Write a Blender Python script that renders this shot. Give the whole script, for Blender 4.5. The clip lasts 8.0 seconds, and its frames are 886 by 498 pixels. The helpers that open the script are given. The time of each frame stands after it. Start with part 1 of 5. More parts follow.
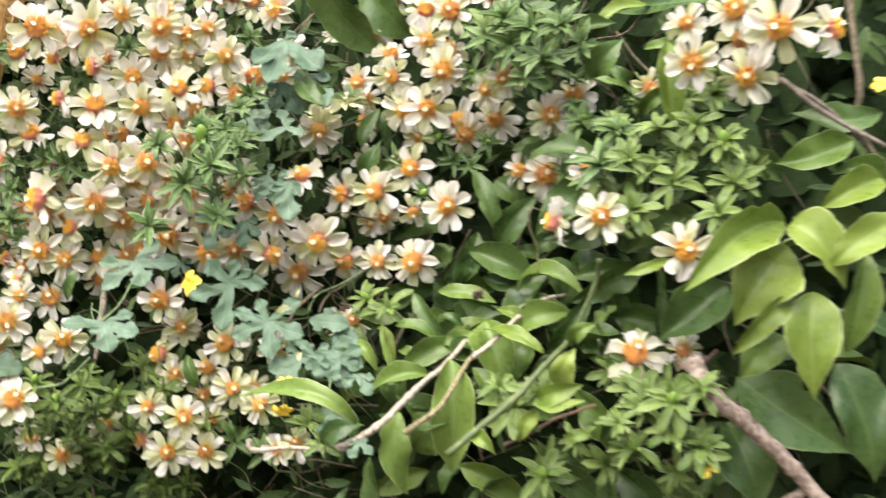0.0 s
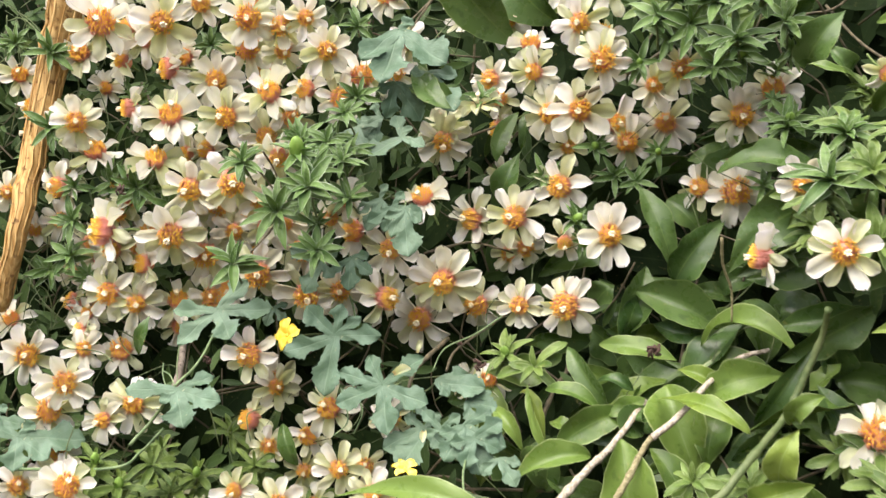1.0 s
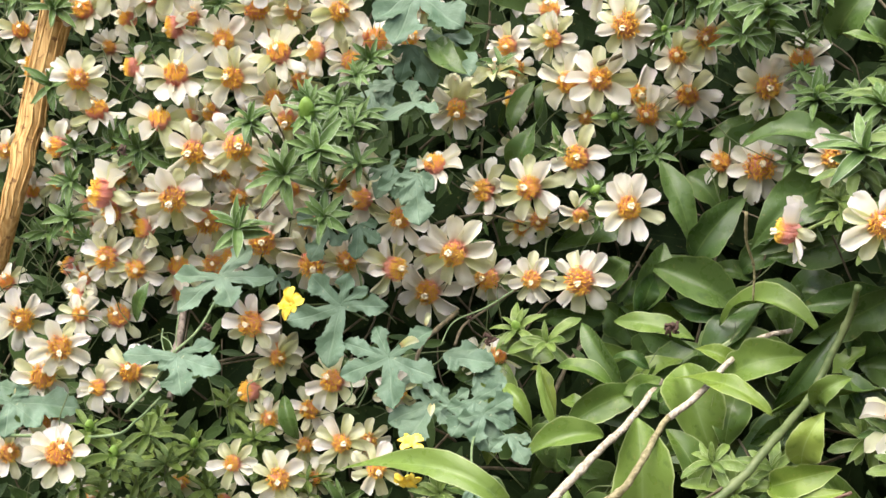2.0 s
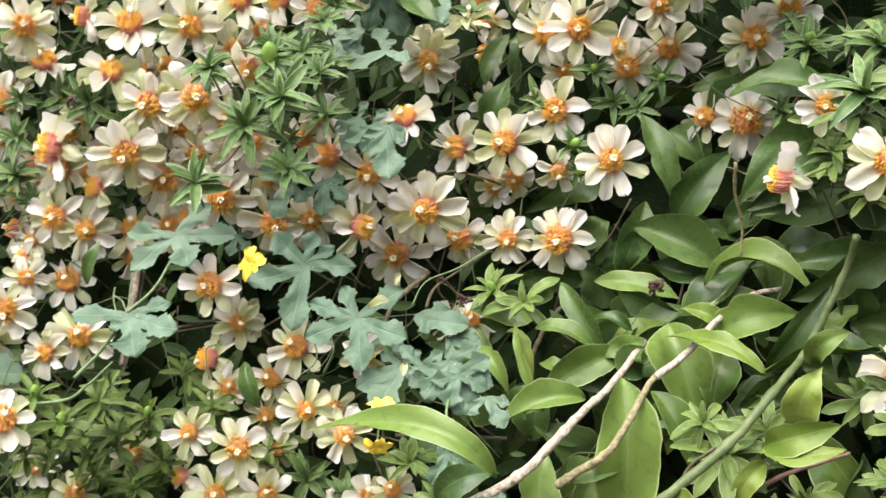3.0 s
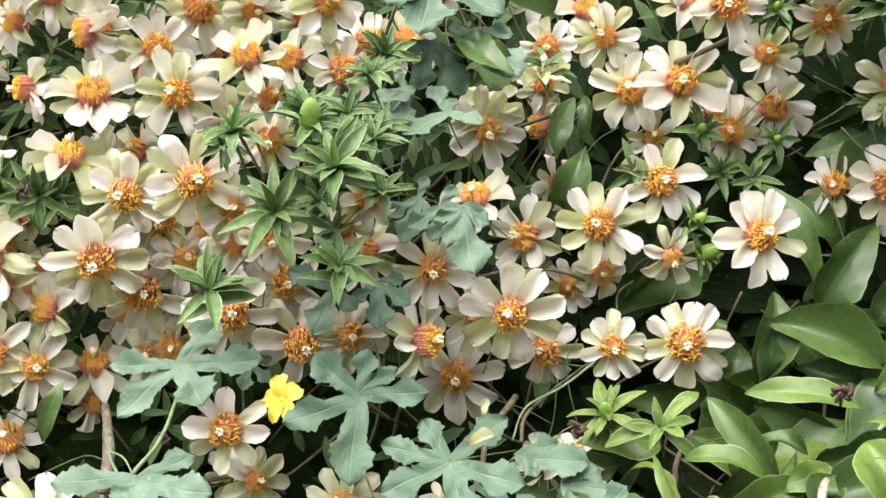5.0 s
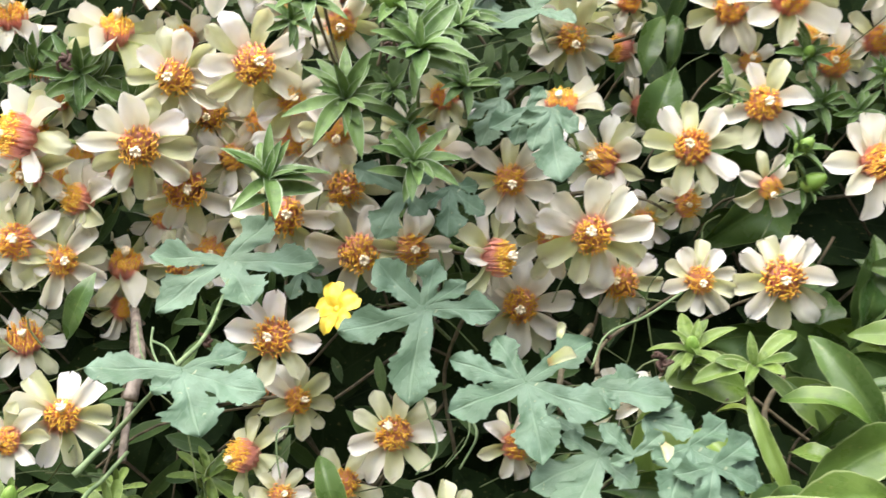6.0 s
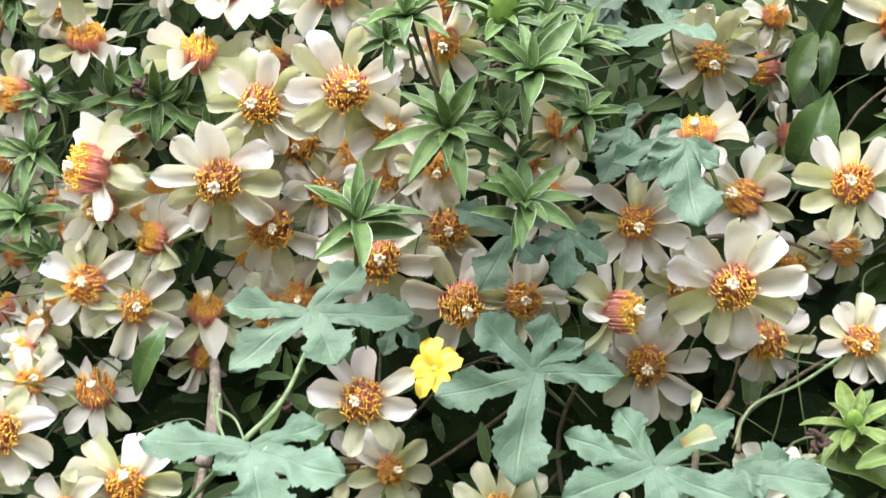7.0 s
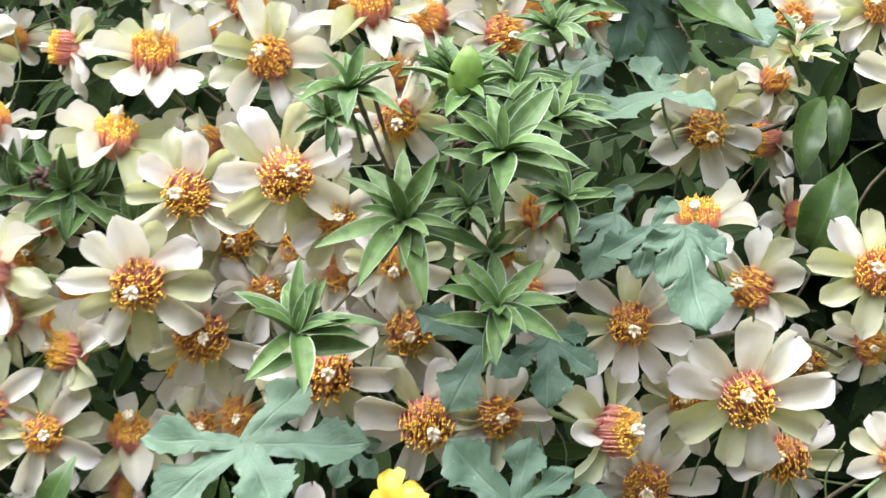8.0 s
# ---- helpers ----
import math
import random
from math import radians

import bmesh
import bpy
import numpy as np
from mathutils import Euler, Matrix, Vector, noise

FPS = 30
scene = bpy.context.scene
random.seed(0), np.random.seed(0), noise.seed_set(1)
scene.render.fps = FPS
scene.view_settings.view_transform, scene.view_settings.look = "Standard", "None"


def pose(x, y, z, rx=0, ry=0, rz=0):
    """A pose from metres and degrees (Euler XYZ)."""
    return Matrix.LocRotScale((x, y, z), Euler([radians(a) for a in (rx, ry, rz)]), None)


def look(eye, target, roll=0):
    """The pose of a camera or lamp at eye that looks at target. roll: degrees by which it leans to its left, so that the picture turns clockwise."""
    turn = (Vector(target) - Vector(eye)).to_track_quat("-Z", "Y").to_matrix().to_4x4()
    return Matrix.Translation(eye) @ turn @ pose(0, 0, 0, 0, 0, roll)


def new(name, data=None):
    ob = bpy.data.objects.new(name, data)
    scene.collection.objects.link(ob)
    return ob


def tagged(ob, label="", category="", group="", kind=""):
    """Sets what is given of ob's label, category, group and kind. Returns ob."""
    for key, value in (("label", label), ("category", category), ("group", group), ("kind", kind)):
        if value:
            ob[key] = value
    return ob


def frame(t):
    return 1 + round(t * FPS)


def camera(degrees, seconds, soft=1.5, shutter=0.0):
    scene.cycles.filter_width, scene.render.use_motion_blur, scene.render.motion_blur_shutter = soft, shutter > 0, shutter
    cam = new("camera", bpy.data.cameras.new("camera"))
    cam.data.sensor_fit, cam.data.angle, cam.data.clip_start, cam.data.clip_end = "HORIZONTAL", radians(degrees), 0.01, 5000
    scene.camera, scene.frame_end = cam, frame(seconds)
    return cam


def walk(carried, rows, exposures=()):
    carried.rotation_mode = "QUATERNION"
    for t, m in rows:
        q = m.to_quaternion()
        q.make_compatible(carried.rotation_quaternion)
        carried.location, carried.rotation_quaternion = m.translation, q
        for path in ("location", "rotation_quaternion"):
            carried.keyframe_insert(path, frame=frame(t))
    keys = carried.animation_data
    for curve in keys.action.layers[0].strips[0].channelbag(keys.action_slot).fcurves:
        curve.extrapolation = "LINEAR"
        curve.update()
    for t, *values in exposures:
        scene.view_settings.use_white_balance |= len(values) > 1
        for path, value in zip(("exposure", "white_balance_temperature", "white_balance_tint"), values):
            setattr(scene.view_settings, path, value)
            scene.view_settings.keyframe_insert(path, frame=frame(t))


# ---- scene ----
cam = camera(41.4, 8.0, soft=1.45, shutter=0.35)
PATH = [
    (0, (0.01, 0.099, 1.331), (-0.007, 2.099, 1.293), 0.5),
    (0.2, (0.007, 0.149, 1.334), (-0.077, 2.147, 1.306), -0.4),
    (0.5, (-0.002, 0.203, 1.339), (-0.109, 2.2, 1.314), -0.6),
    (0.8, (-0.017, 0.246, 1.341), (-0.186, 2.239, 1.306), 0.3),
    (1, (-0.018, 0.271, 1.344), (-0.223, 2.26, 1.324), -0.2),
    (1.2, (-0.018, 0.287, 1.34), (-0.239, 2.275, 1.327), 0.2),
    (1.5, (-0.018, 0.289, 1.342), (-0.242, 2.277, 1.313), -0.6),
    (1.7, (-0.021, 0.287, 1.338), (-0.247, 2.274, 1.313), 0.6),
    (2.8, (-0.037, 0.319, 1.321), (-0.203, 2.31, 1.234), 1.8),
    (3, (-0.038, 0.323, 1.311), (-0.162, 2.319, 1.275), 1.5),
    (3.2, (-0.04, 0.331, 1.299), (-0.152, 2.328, 1.288), 0.9),
    (3.5, (-0.057, 0.351, 1.294), (-0.143, 2.349, 1.272), 0.4),
    (3.8, (-0.07, 0.375, 1.3), (-0.148, 2.373, 1.333), -0.6),
    (4, (-0.086, 0.393, 1.302), (-0.108, 2.392, 1.37), -0.8),
    (4.2, (-0.098, 0.412, 1.305), (-0.084, 2.41, 1.4), -1.1),
    (5.3, (-0.161, 0.475, 1.289), (0.049, 2.45, 1.521), -0.8),
    (5.5, (-0.168, 0.484, 1.282), (0.046, 2.458, 1.517), 0.6),
    (5.8, (-0.17, 0.501, 1.273), (0.029, 2.479, 1.489), 1.9),
    (6, (-0.172, 0.51, 1.268), (0.005, 2.49, 1.485), 2.3),
    (6.2, (-0.173, 0.52, 1.267), (-0.03, 2.504, 1.478), 3.1),
    (6.5, (-0.17, 0.534, 1.274), (-0.126, 2.522, 1.493), 3.1),
    (6.8, (-0.168, 0.552, 1.28), (-0.184, 2.539, 1.501), 3.6),
    (7, (-0.167, 0.561, 1.283), (-0.192, 2.546, 1.525), 3.6),
    (7.2, (-0.166, 0.573, 1.287), (-0.197, 2.557, 1.535), 3.1),
    (7.5, (-0.166, 0.59, 1.292), (-0.194, 2.573, 1.552), 2.7),
    (7.8, (-0.165, 0.603, 1.3), (-0.175, 2.577, 1.621), 2.3),
    (8, (-0.164, 0.614, 1.301), (-0.152, 2.582, 1.659), 2.1),
]
EXPOSURES = [(0.0, 1.07, 6450, 17), (1.0, 0.88, 6450, 17), (4.0, 0.99, 6250, 16), (6.0, 1.11, 6150, 16), (8.0, 1.16, 5800, 16)]
walk(cam, [(t, look(eye, target, roll)) for t, eye, target, roll in PATH], EXPOSURES)

# ---- sky and sun: bright overcast ----
SUN_UP, SUN_TURN = 63.0, 210.0
world = bpy.data.worlds.new("sky")
scene.world = world
world.use_nodes = True
wn = world.node_tree
sky = wn.nodes.new("ShaderNodeTexSky")
sky.sky_type, sky.sun_disc = "NISHITA", False
sky.sun_elevation, sky.sun_rotation = radians(SUN_UP), radians(SUN_TURN)
sky.air_density, sky.dust_density, sky.ozone_density = 1.0, 4.0, 0.6
wn.nodes["Background"].inputs["Strength"].default_value = 0.13
wn.links.new(sky.outputs[0], wn.nodes["Background"].inputs["Color"])
sun = new("sun", bpy.data.lights.new("sun", "SUN"))
sun.data.energy, sun.data.angle, sun.data.color = 4.9, radians(80), (1.0, 0.95, 0.88)
sun.matrix_world = look(
    (math.sin(radians(SUN_TURN)) * 3, math.cos(radians(SUN_TURN)) * 3, 3 * math.tan(radians(SUN_UP))), (0, 0, 0)
)


# ---- materials ----
def mat(name, rough=0.5, spec=0.4):
    m = bpy.data.materials.new(name)
    m.use_nodes = True
    b = m.node_tree.nodes["Principled BSDF"]
    b.inputs["Roughness"].default_value = rough
    b.inputs["Specular IOR Level"].default_value = spec
    return m, m.node_tree, b


def node(nt, kind, **inputs):
    n = nt.nodes.new(kind)
    for k, v in inputs.items():
        n.inputs[k.replace("_", " ")].default_value = v
    return n


def mix(nt, fac, a, b, blend="MIX"):
    n = nt.nodes.new("ShaderNodeMix")
    n.data_type, n.blend_type = "RGBA", blend
    for socket, v in ((n.inputs[0], fac), (n.inputs[6], a), (n.inputs[7], b)):
        if isinstance(v, bpy.types.NodeSocket):
            nt.links.new(v, socket)
        elif isinstance(v, tuple):
            socket.default_value = (*v, 1)
        else:
            socket.default_value = v
    return n.outputs[2]


def math_node(nt, op, a, b=0.0, c=0.0):
    n = nt.nodes.new("ShaderNodeMath")
    n.operation, n.use_clamp = op, False
    for i, v in enumerate((a, b, c)):
        if isinstance(v, bpy.types.NodeSocket):
            nt.links.new(v, n.inputs[i])
        else:
            n.inputs[i].default_value = v
    return n.outputs[0]


def step(nt, value, lo, hi):
    n = nt.nodes.new("ShaderNodeMapRange")
    n.interpolation_type = "SMOOTHSTEP"
    nt.links.new(value, n.inputs[0])
    n.inputs[1].default_value, n.inputs[2].default_value = lo, hi
    return n.outputs[0]


def noise_tex(nt, scale, detail=3.0, coords="Object"):
    tc = nt.nodes.new("ShaderNodeTexCoord")
    n = node(nt, "ShaderNodeTexNoise", Scale=scale, Detail=detail)
    nt.links.new(tc.outputs[coords], n.inputs["Vector"])
    return n.outputs["Fac"]


def uv(nt):
    n = nt.nodes.new("ShaderNodeUVMap")
    s = nt.nodes.new("ShaderNodeSeparateXYZ")
    nt.links.new(n.outputs[0], s.inputs[0])
    return s.outputs[0], s.outputs[1]


def rand(nt):
    return nt.nodes.new("ShaderNodeObjectInfo").outputs["Random"]


def bump(nt, b, height, strength, distance):
    n = node(nt, "ShaderNodeBump", Strength=strength, Distance=distance)
    nt.links.new(height, n.inputs["Height"])
    nt.links.new(n.outputs[0], b.inputs["Normal"])


def through_light(m, nt, b, colour, amount):
    """Lets part of the light through a thin blade."""
    tr = nt.nodes.new("ShaderNodeBsdfTranslucent")
    if isinstance(colour, tuple):
        tr.inputs[0].default_value = (*colour, 1)
    else:
        nt.links.new(colour, tr.inputs[0])
    mx = nt.nodes.new("ShaderNodeMixShader")
    mx.inputs[0].default_value = amount
    nt.links.new(b.outputs[0], mx.inputs[1])
    nt.links.new(tr.outputs[0], mx.inputs[2])
    nt.links.new(mx.outputs[0], nt.nodes["Material Output"].inputs[0])


def petal_mat(name, tip, shade, base, green):
    m, nt, b = mat(name, 0.55, 0.25)
    u, v = uv(nt)
    col = mix(nt, step(nt, u, 0.15, 0.9), shade, tip)
    col = mix(nt, math_node(nt, "MULTIPLY", rand(nt), 0.34), col, green)
    blot = noise_tex(nt, 5, 4)
    col = mix(nt, math_node(nt, "MULTIPLY", step(nt, blot, 0.52, 0.75), 0.28), col, green)
    col = mix(nt, step(nt, u, 0.29, 0.04), col, base)
    brown = noise_tex(nt, 16, 3)
    edge = math_node(nt, "MULTIPLY", step(nt, brown, 0.66, 0.74), step(nt, u, 0.6, 1.0))
    col = mix(nt, math_node(nt, "MULTIPLY", edge, 0.25), col, (0.45, 0.30, 0.14))
    nt.links.new(col, b.inputs["Base Color"])
    wave = math_node(nt, "SINE", math_node(nt, "MULTIPLY", v, 90.0))
    h = math_node(nt, "ADD", math_node(nt, "MULTIPLY", wave, 0.025), noise_tex(nt, 9, 3))
    bump(nt, b, h, 0.45, 0.0012)
    through_light(m, nt, b, col, 0.56)
    return m


def leaf_mat(name, dark, light, rib, rough, margin=None, gloss=0.4, rim=0.03, glow=0.5, grain=1.0, edge=0.7, many=False):
    """A leaf's surface; many: for countless leaves joined in one mesh, each with a tone of its own."""
    m, nt, b = mat(name, rough, gloss)
    u, v = uv(nt)
    tone = nt.nodes.new("ShaderNodeNewGeometry").outputs["Random Per Island"] if many else rand(nt)
    col = mix(nt, tone, dark, light)
    shine = math_node(nt, "MULTIPLY", step(nt, noise_tex(nt, 130 * grain, 4), 0.35, 0.7), 0.22)
    nt.links.new(math_node(nt, "ADD", shine, rough - 0.06), b.inputs["Roughness"])
    col = mix(nt, math_node(nt, "MULTIPLY", step(nt, noise_tex(nt, 90 * grain, 4), 0.42, 0.72), 0.55), col, light)
    col = mix(nt, math_node(nt, "MULTIPLY", step(nt, noise_tex(nt, 170 * grain, 5), 0.54, 0.72), 0.5), col, tuple(0.62 * c for c in dark))
    col = mix(nt, math_node(nt, "MULTIPLY", step(nt, noise_tex(nt, 420 * grain, 2), 0.66, 0.76), 0.35), col, (0.25, 0.22, 0.07))
    off = math_node(nt, "ABSOLUTE", math_node(nt, "SUBTRACT", v, 0.5))
    side = math_node(nt, "SUBTRACT", math_node(nt, "MULTIPLY", u, 13.0), math_node(nt, "MULTIPLY", off, 9.0))
    vein = step(nt, math_node(nt, "ABSOLUTE", math_node(nt, "SUBTRACT", math_node(nt, "FRACT", side), 0.5)), 0.07, 0.0)
    col = mix(nt, math_node(nt, "MULTIPLY", vein, 0.05), col, rib)
    col = mix(nt, math_node(nt, "MULTIPLY", step(nt, off, 0.03, 0.008), 0.4), col, rib)
    if margin:
        col = mix(nt, math_node(nt, "MULTIPLY", step(nt, off, 0.5 - rim, 0.5 - 0.3 * rim), edge), col, margin)
    nt.links.new(col, b.inputs["Base Color"])
    h = math_node(nt, "ADD", noise_tex(nt, 220 * grain, 5), math_node(nt, "MULTIPLY", vein, -0.12))
    bump(nt, b, h, 0.5, 0.0005 if grain == 1 else 0.001)
    through_light(m, nt, b, mix(nt, glow, col, (0.30, 0.45, 0.05)), 0.2)
    return m


def vine_mat():
    m, nt, b = mat("vine_leaf", 0.5, 0.32)
    u, v = uv(nt)
    col = mix(nt, rand(nt), (0.068, 0.128, 0.068), (0.128, 0.200, 0.118))
    col = mix(nt, math_node(nt, "MULTIPLY", step(nt, noise_tex(nt, 90, 5), 0.42, 0.68), 0.5), col, (0.175, 0.275, 0.185))
    col = mix(nt, math_node(nt, "MULTIPLY", step(nt, noise_tex(nt, 420, 2), 0.70, 0.75), 0.6), col, (0.33, 0.36, 0.20))
    off = math_node(nt, "ABSOLUTE", math_node(nt, "SUBTRACT", v, 0.5))
    side = math_node(nt, "SUBTRACT", math_node(nt, "MULTIPLY", u, 7.0), math_node(nt, "MULTIPLY", off, 5.0))
    vein = step(nt, math_node(nt, "ABSOLUTE", math_node(nt, "SUBTRACT", math_node(nt, "FRACT", side), 0.5)), 0.06, 0.0)
    rib = math_node(nt, "MAXIMUM", math_node(nt, "MULTIPLY", vein, 0.5), step(nt, off, 0.05, 0.01))
    col = mix(nt, math_node(nt, "MULTIPLY", rib, 0.24), col, (0.26, 0.37, 0.24))
    nt.links.new(col, b.inputs["Base Color"])
    pucker = math_node(nt, "MULTIPLY", noise_tex(nt, 130, 3), 2.2)
    h = math_node(nt, "ADD", math_node(nt, "ADD", math_node(nt, "MULTIPLY", noise_tex(nt, 500, 3), 0.35), pucker), math_node(nt, "MULTIPLY", rib, -1.2))
    bump(nt, b, h, 0.35, 0.0016)
    through_light(m, nt, b, mix(nt, 0.5, col, (0.25, 0.42, 0.12)), 0.18)
    return m


def plain_mat(name, a, c, rough, scale=200.0, depth=0.0005, spec=0.3):
    m, nt, b = mat(name, rough, spec)
    f = noise_tex(nt, scale, 5)
    col = mix(nt, step(nt, f, 0.3, 0.7), a, c)
    nt.links.new(col, b.inputs["Base Color"])
    bump(nt, b, f, 0.5, depth)
    return m


def filament_mat():
    m, nt, b = mat("filament", 0.5, 0.3)
    u, v = uv(nt)
    col = mix(nt, step(nt, u, 0.62, 1.0), (0.92, 0.47, 0.38), (0.93, 0.48, 0.09))
    nt.links.new(mix(nt, math_node(nt, "MULTIPLY", rand(nt), 0.22), col, (0.86, 0.34, 0.14)), b.inputs["Base Color"])
    through_light(m, nt, b, col, 0.3)
    return m


def bark_mat(name, a, c, streak, scale, stretch=0.6):
    m, nt, b = mat(name, 0.8, 0.2)
    tc = nt.nodes.new("ShaderNodeTexCoord")
    mp = nt.nodes.new("ShaderNodeMapping")
    mp.inputs["Scale"].default_value = (1, 1, stretch)
    nt.links.new(tc.outputs["Object"], mp.inputs[0])
    n1 = node(nt, "ShaderNodeTexNoise", Scale=scale, Detail=6.0)
    nt.links.new(mp.outputs[0], n1.inputs["Vector"])
    col = mix(nt, step(nt, n1.outputs["Fac"], 0.35, 0.65), a, c)
    col = mix(nt, math_node(nt, "MULTIPLY", step(nt, noise_tex(nt, scale * 0.6, 4), 0.58, 0.68), 0.8), col, streak)
    nt.links.new(col, b.inputs["Base Color"])
    bump(nt, b, n1.outputs["Fac"], 0.8, 0.001)
    return m


PETAL = petal_mat("petal_cream", (0.90, 0.885, 0.86), (0.87, 0.855, 0.74), (0.86, 0.44, 0.30), (0.74, 0.77, 0.53))
PETAL_GREEN = petal_mat("petal_greenish", (0.84, 0.84, 0.68), (0.70, 0.73, 0.42), (0.66, 0.56, 0.32), (0.55, 0.61, 0.30))
FILAMENT = filament_mat()
ANTHER = plain_mat("anther", (0.90, 0.52, 0.04), (0.94, 0.68, 0.12), 0.6, 30.0, 0.0002)
STIGMA = plain_mat("stigma", (0.80, 0.68, 0.44), (0.90, 0.83, 0.64), 0.7, 14.0, 0.0001)
CALYX = plain_mat("calyx", (0.11, 0.17, 0.04), (0.21, 0.28, 0.085), 0.5, 12.0, 0.0003)
NARROW = leaf_mat("narrow_leaf", (0.050, 0.114, 0.022), (0.134, 0.230, 0.056), (0.20, 0.30, 0.12), 0.38, (0.53, 0.61, 0.43), gloss=0.38, rim=0.06, grain=0.03, edge=0.72)
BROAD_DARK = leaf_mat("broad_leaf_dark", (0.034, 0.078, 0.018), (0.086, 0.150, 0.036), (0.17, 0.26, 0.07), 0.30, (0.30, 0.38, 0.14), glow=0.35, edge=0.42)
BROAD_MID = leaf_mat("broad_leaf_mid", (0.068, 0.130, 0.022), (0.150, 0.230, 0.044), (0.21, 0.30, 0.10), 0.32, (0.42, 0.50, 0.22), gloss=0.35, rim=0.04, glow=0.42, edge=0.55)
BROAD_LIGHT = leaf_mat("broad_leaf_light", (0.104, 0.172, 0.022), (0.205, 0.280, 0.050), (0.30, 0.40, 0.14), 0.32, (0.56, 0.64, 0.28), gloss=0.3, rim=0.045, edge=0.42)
NARROW_LIGHT = leaf_mat("narrow_leaf_fresh", (0.066, 0.126, 0.020), (0.156, 0.238, 0.046), (0.24, 0.33, 0.11), 0.42, (0.38, 0.46, 0.20), rim=0.08, grain=0.03)
OBLONG = leaf_mat("oblong_leaf", (0.042, 0.086, 0.014), (0.130, 0.195, 0.034), (0.18, 0.25, 0.07), 0.45, (0.22, 0.29, 0.10), gloss=0.3, rim=0.08, grain=0.03)
# Darker copy of the narrow leaf, with the shade behind the blossoms coloured in.
NARROW_SHADE = leaf_mat("narrow_leaf_shade", (0.022, 0.050, 0.012), (0.064, 0.114, 0.028), (0.10, 0.15, 0.06), 0.5, (0.10, 0.15, 0.06), gloss=0.2, rim=0.085, glow=0.12, many=True)
# Inner leaves: near-black green puts the shade of the gaps into the colour.
INNER_SHADE = leaf_mat("inner_leaf_shade", (0.010, 0.020, 0.007), (0.024, 0.044, 0.013), (0.035, 0.055, 0.02), 0.7, gloss=0.06, glow=0.03, many=True)
OUTER = leaf_mat("outer_leaf", (0.034, 0.078, 0.018), (0.100, 0.170, 0.040), (0.17, 0.26, 0.07), 0.4, glow=0.35, many=True)
VINE = vine_mat()
BUD = plain_mat("bud", (0.115, 0.215, 0.030), (0.20, 0.32, 0.065), 0.4, 6.0, 0.0003)
YELLOW = plain_mat("yellow_petal", (0.86, 0.62, 0.03), (0.91, 0.75, 0.12), 0.5, 6.0, 0.0004)
GREEN_STEM = plain_mat("green_stem", (0.058, 0.092, 0.026), (0.125, 0.158, 0.062), 0.5, 180.0)
BARK = bark_mat("pale_bark", (0.27, 0.235, 0.165), (0.46, 0.42, 0.33), (0.14, 0.11, 0.07), 520.0, 1.0)
OLIVE_BARK = bark_mat("olive_bark", (0.17, 0.155, 0.075), (0.30, 0.27, 0.15), (0.10, 0.08, 0.045), 480.0, 1.0)
TWIG = plain_mat("twig_bark", (0.06, 0.055, 0.03), (0.14, 0.115, 0.065), 0.7, 300.0)
GREY_BARK = bark_mat("grey_bark", (0.13, 0.11, 0.085), (0.25, 0.215, 0.17), (0.07, 0.055, 0.04), 320.0)
BROWN_BARK = bark_mat("brown_bark", (0.15, 0.115, 0.085), (0.34, 0.28, 0.215), (0.08, 0.06, 0.045), 300.0)
VINE_STEM = plain_mat("vine_stem", (0.09, 0.145, 0.06), (0.17, 0.235, 0.105), 0.6, 240.0)
RED_BARK = plain_mat("reddish_bark", (0.11, 0.065, 0.045), (0.21, 0.135, 0.095), 0.7, 300.0)
ORANGE_WOOD = bark_mat("orange_dry_stalk", (0.34, 0.20, 0.062), (0.56, 0.38, 0.150), (0.15, 0.075, 0.030), 420.0, 0.05)
DRY = plain_mat("dry_petal", (0.035, 0.022, 0.016), (0.11, 0.065, 0.045), 0.8, 500.0)
SOIL = plain_mat("soil", (0.05, 0.035, 0.02), (0.10, 0.08, 0.05), 0.95, 14.0, 0.02)


# ---- mesh helpers ----
def mesh(name, verts, faces, uvs=None, mats=(), slots=None, smooth=True):
    me = bpy.data.meshes.new(name)
    me.from_pydata([tuple(v) for v in verts], [], [tuple(f) for f in faces])
    if uvs is not None:
        layer = me.uv_layers.new(name="UVMap")
        loops = np.empty(len(me.loops), dtype=np.int32)
        me.loops.foreach_get("vertex_index", loops)
        layer.data.foreach_set("uv", np.asarray(uvs, dtype=np.float32)[loops].ravel())
    for m in mats:
        me.materials.append(m)
    if slots is not None:
        me.polygons.foreach_set("material_index", slots)
    me.polygons.foreach_set("use_smooth", [smooth] * len(me.polygons))
    me.update()
    return me


def part(name, me, parent, m=None, label=""):
    ob = new(name, me)
    ob.parent = parent
    if m is not None:
        ob.matrix_local = m
    return tagged(ob, label)


def thing(name, m, label, category, group=""):
    ob = new(name)
    ob.empty_display_size = 0.01
    ob.matrix_world = m
    return tagged(ob, label, category, group)


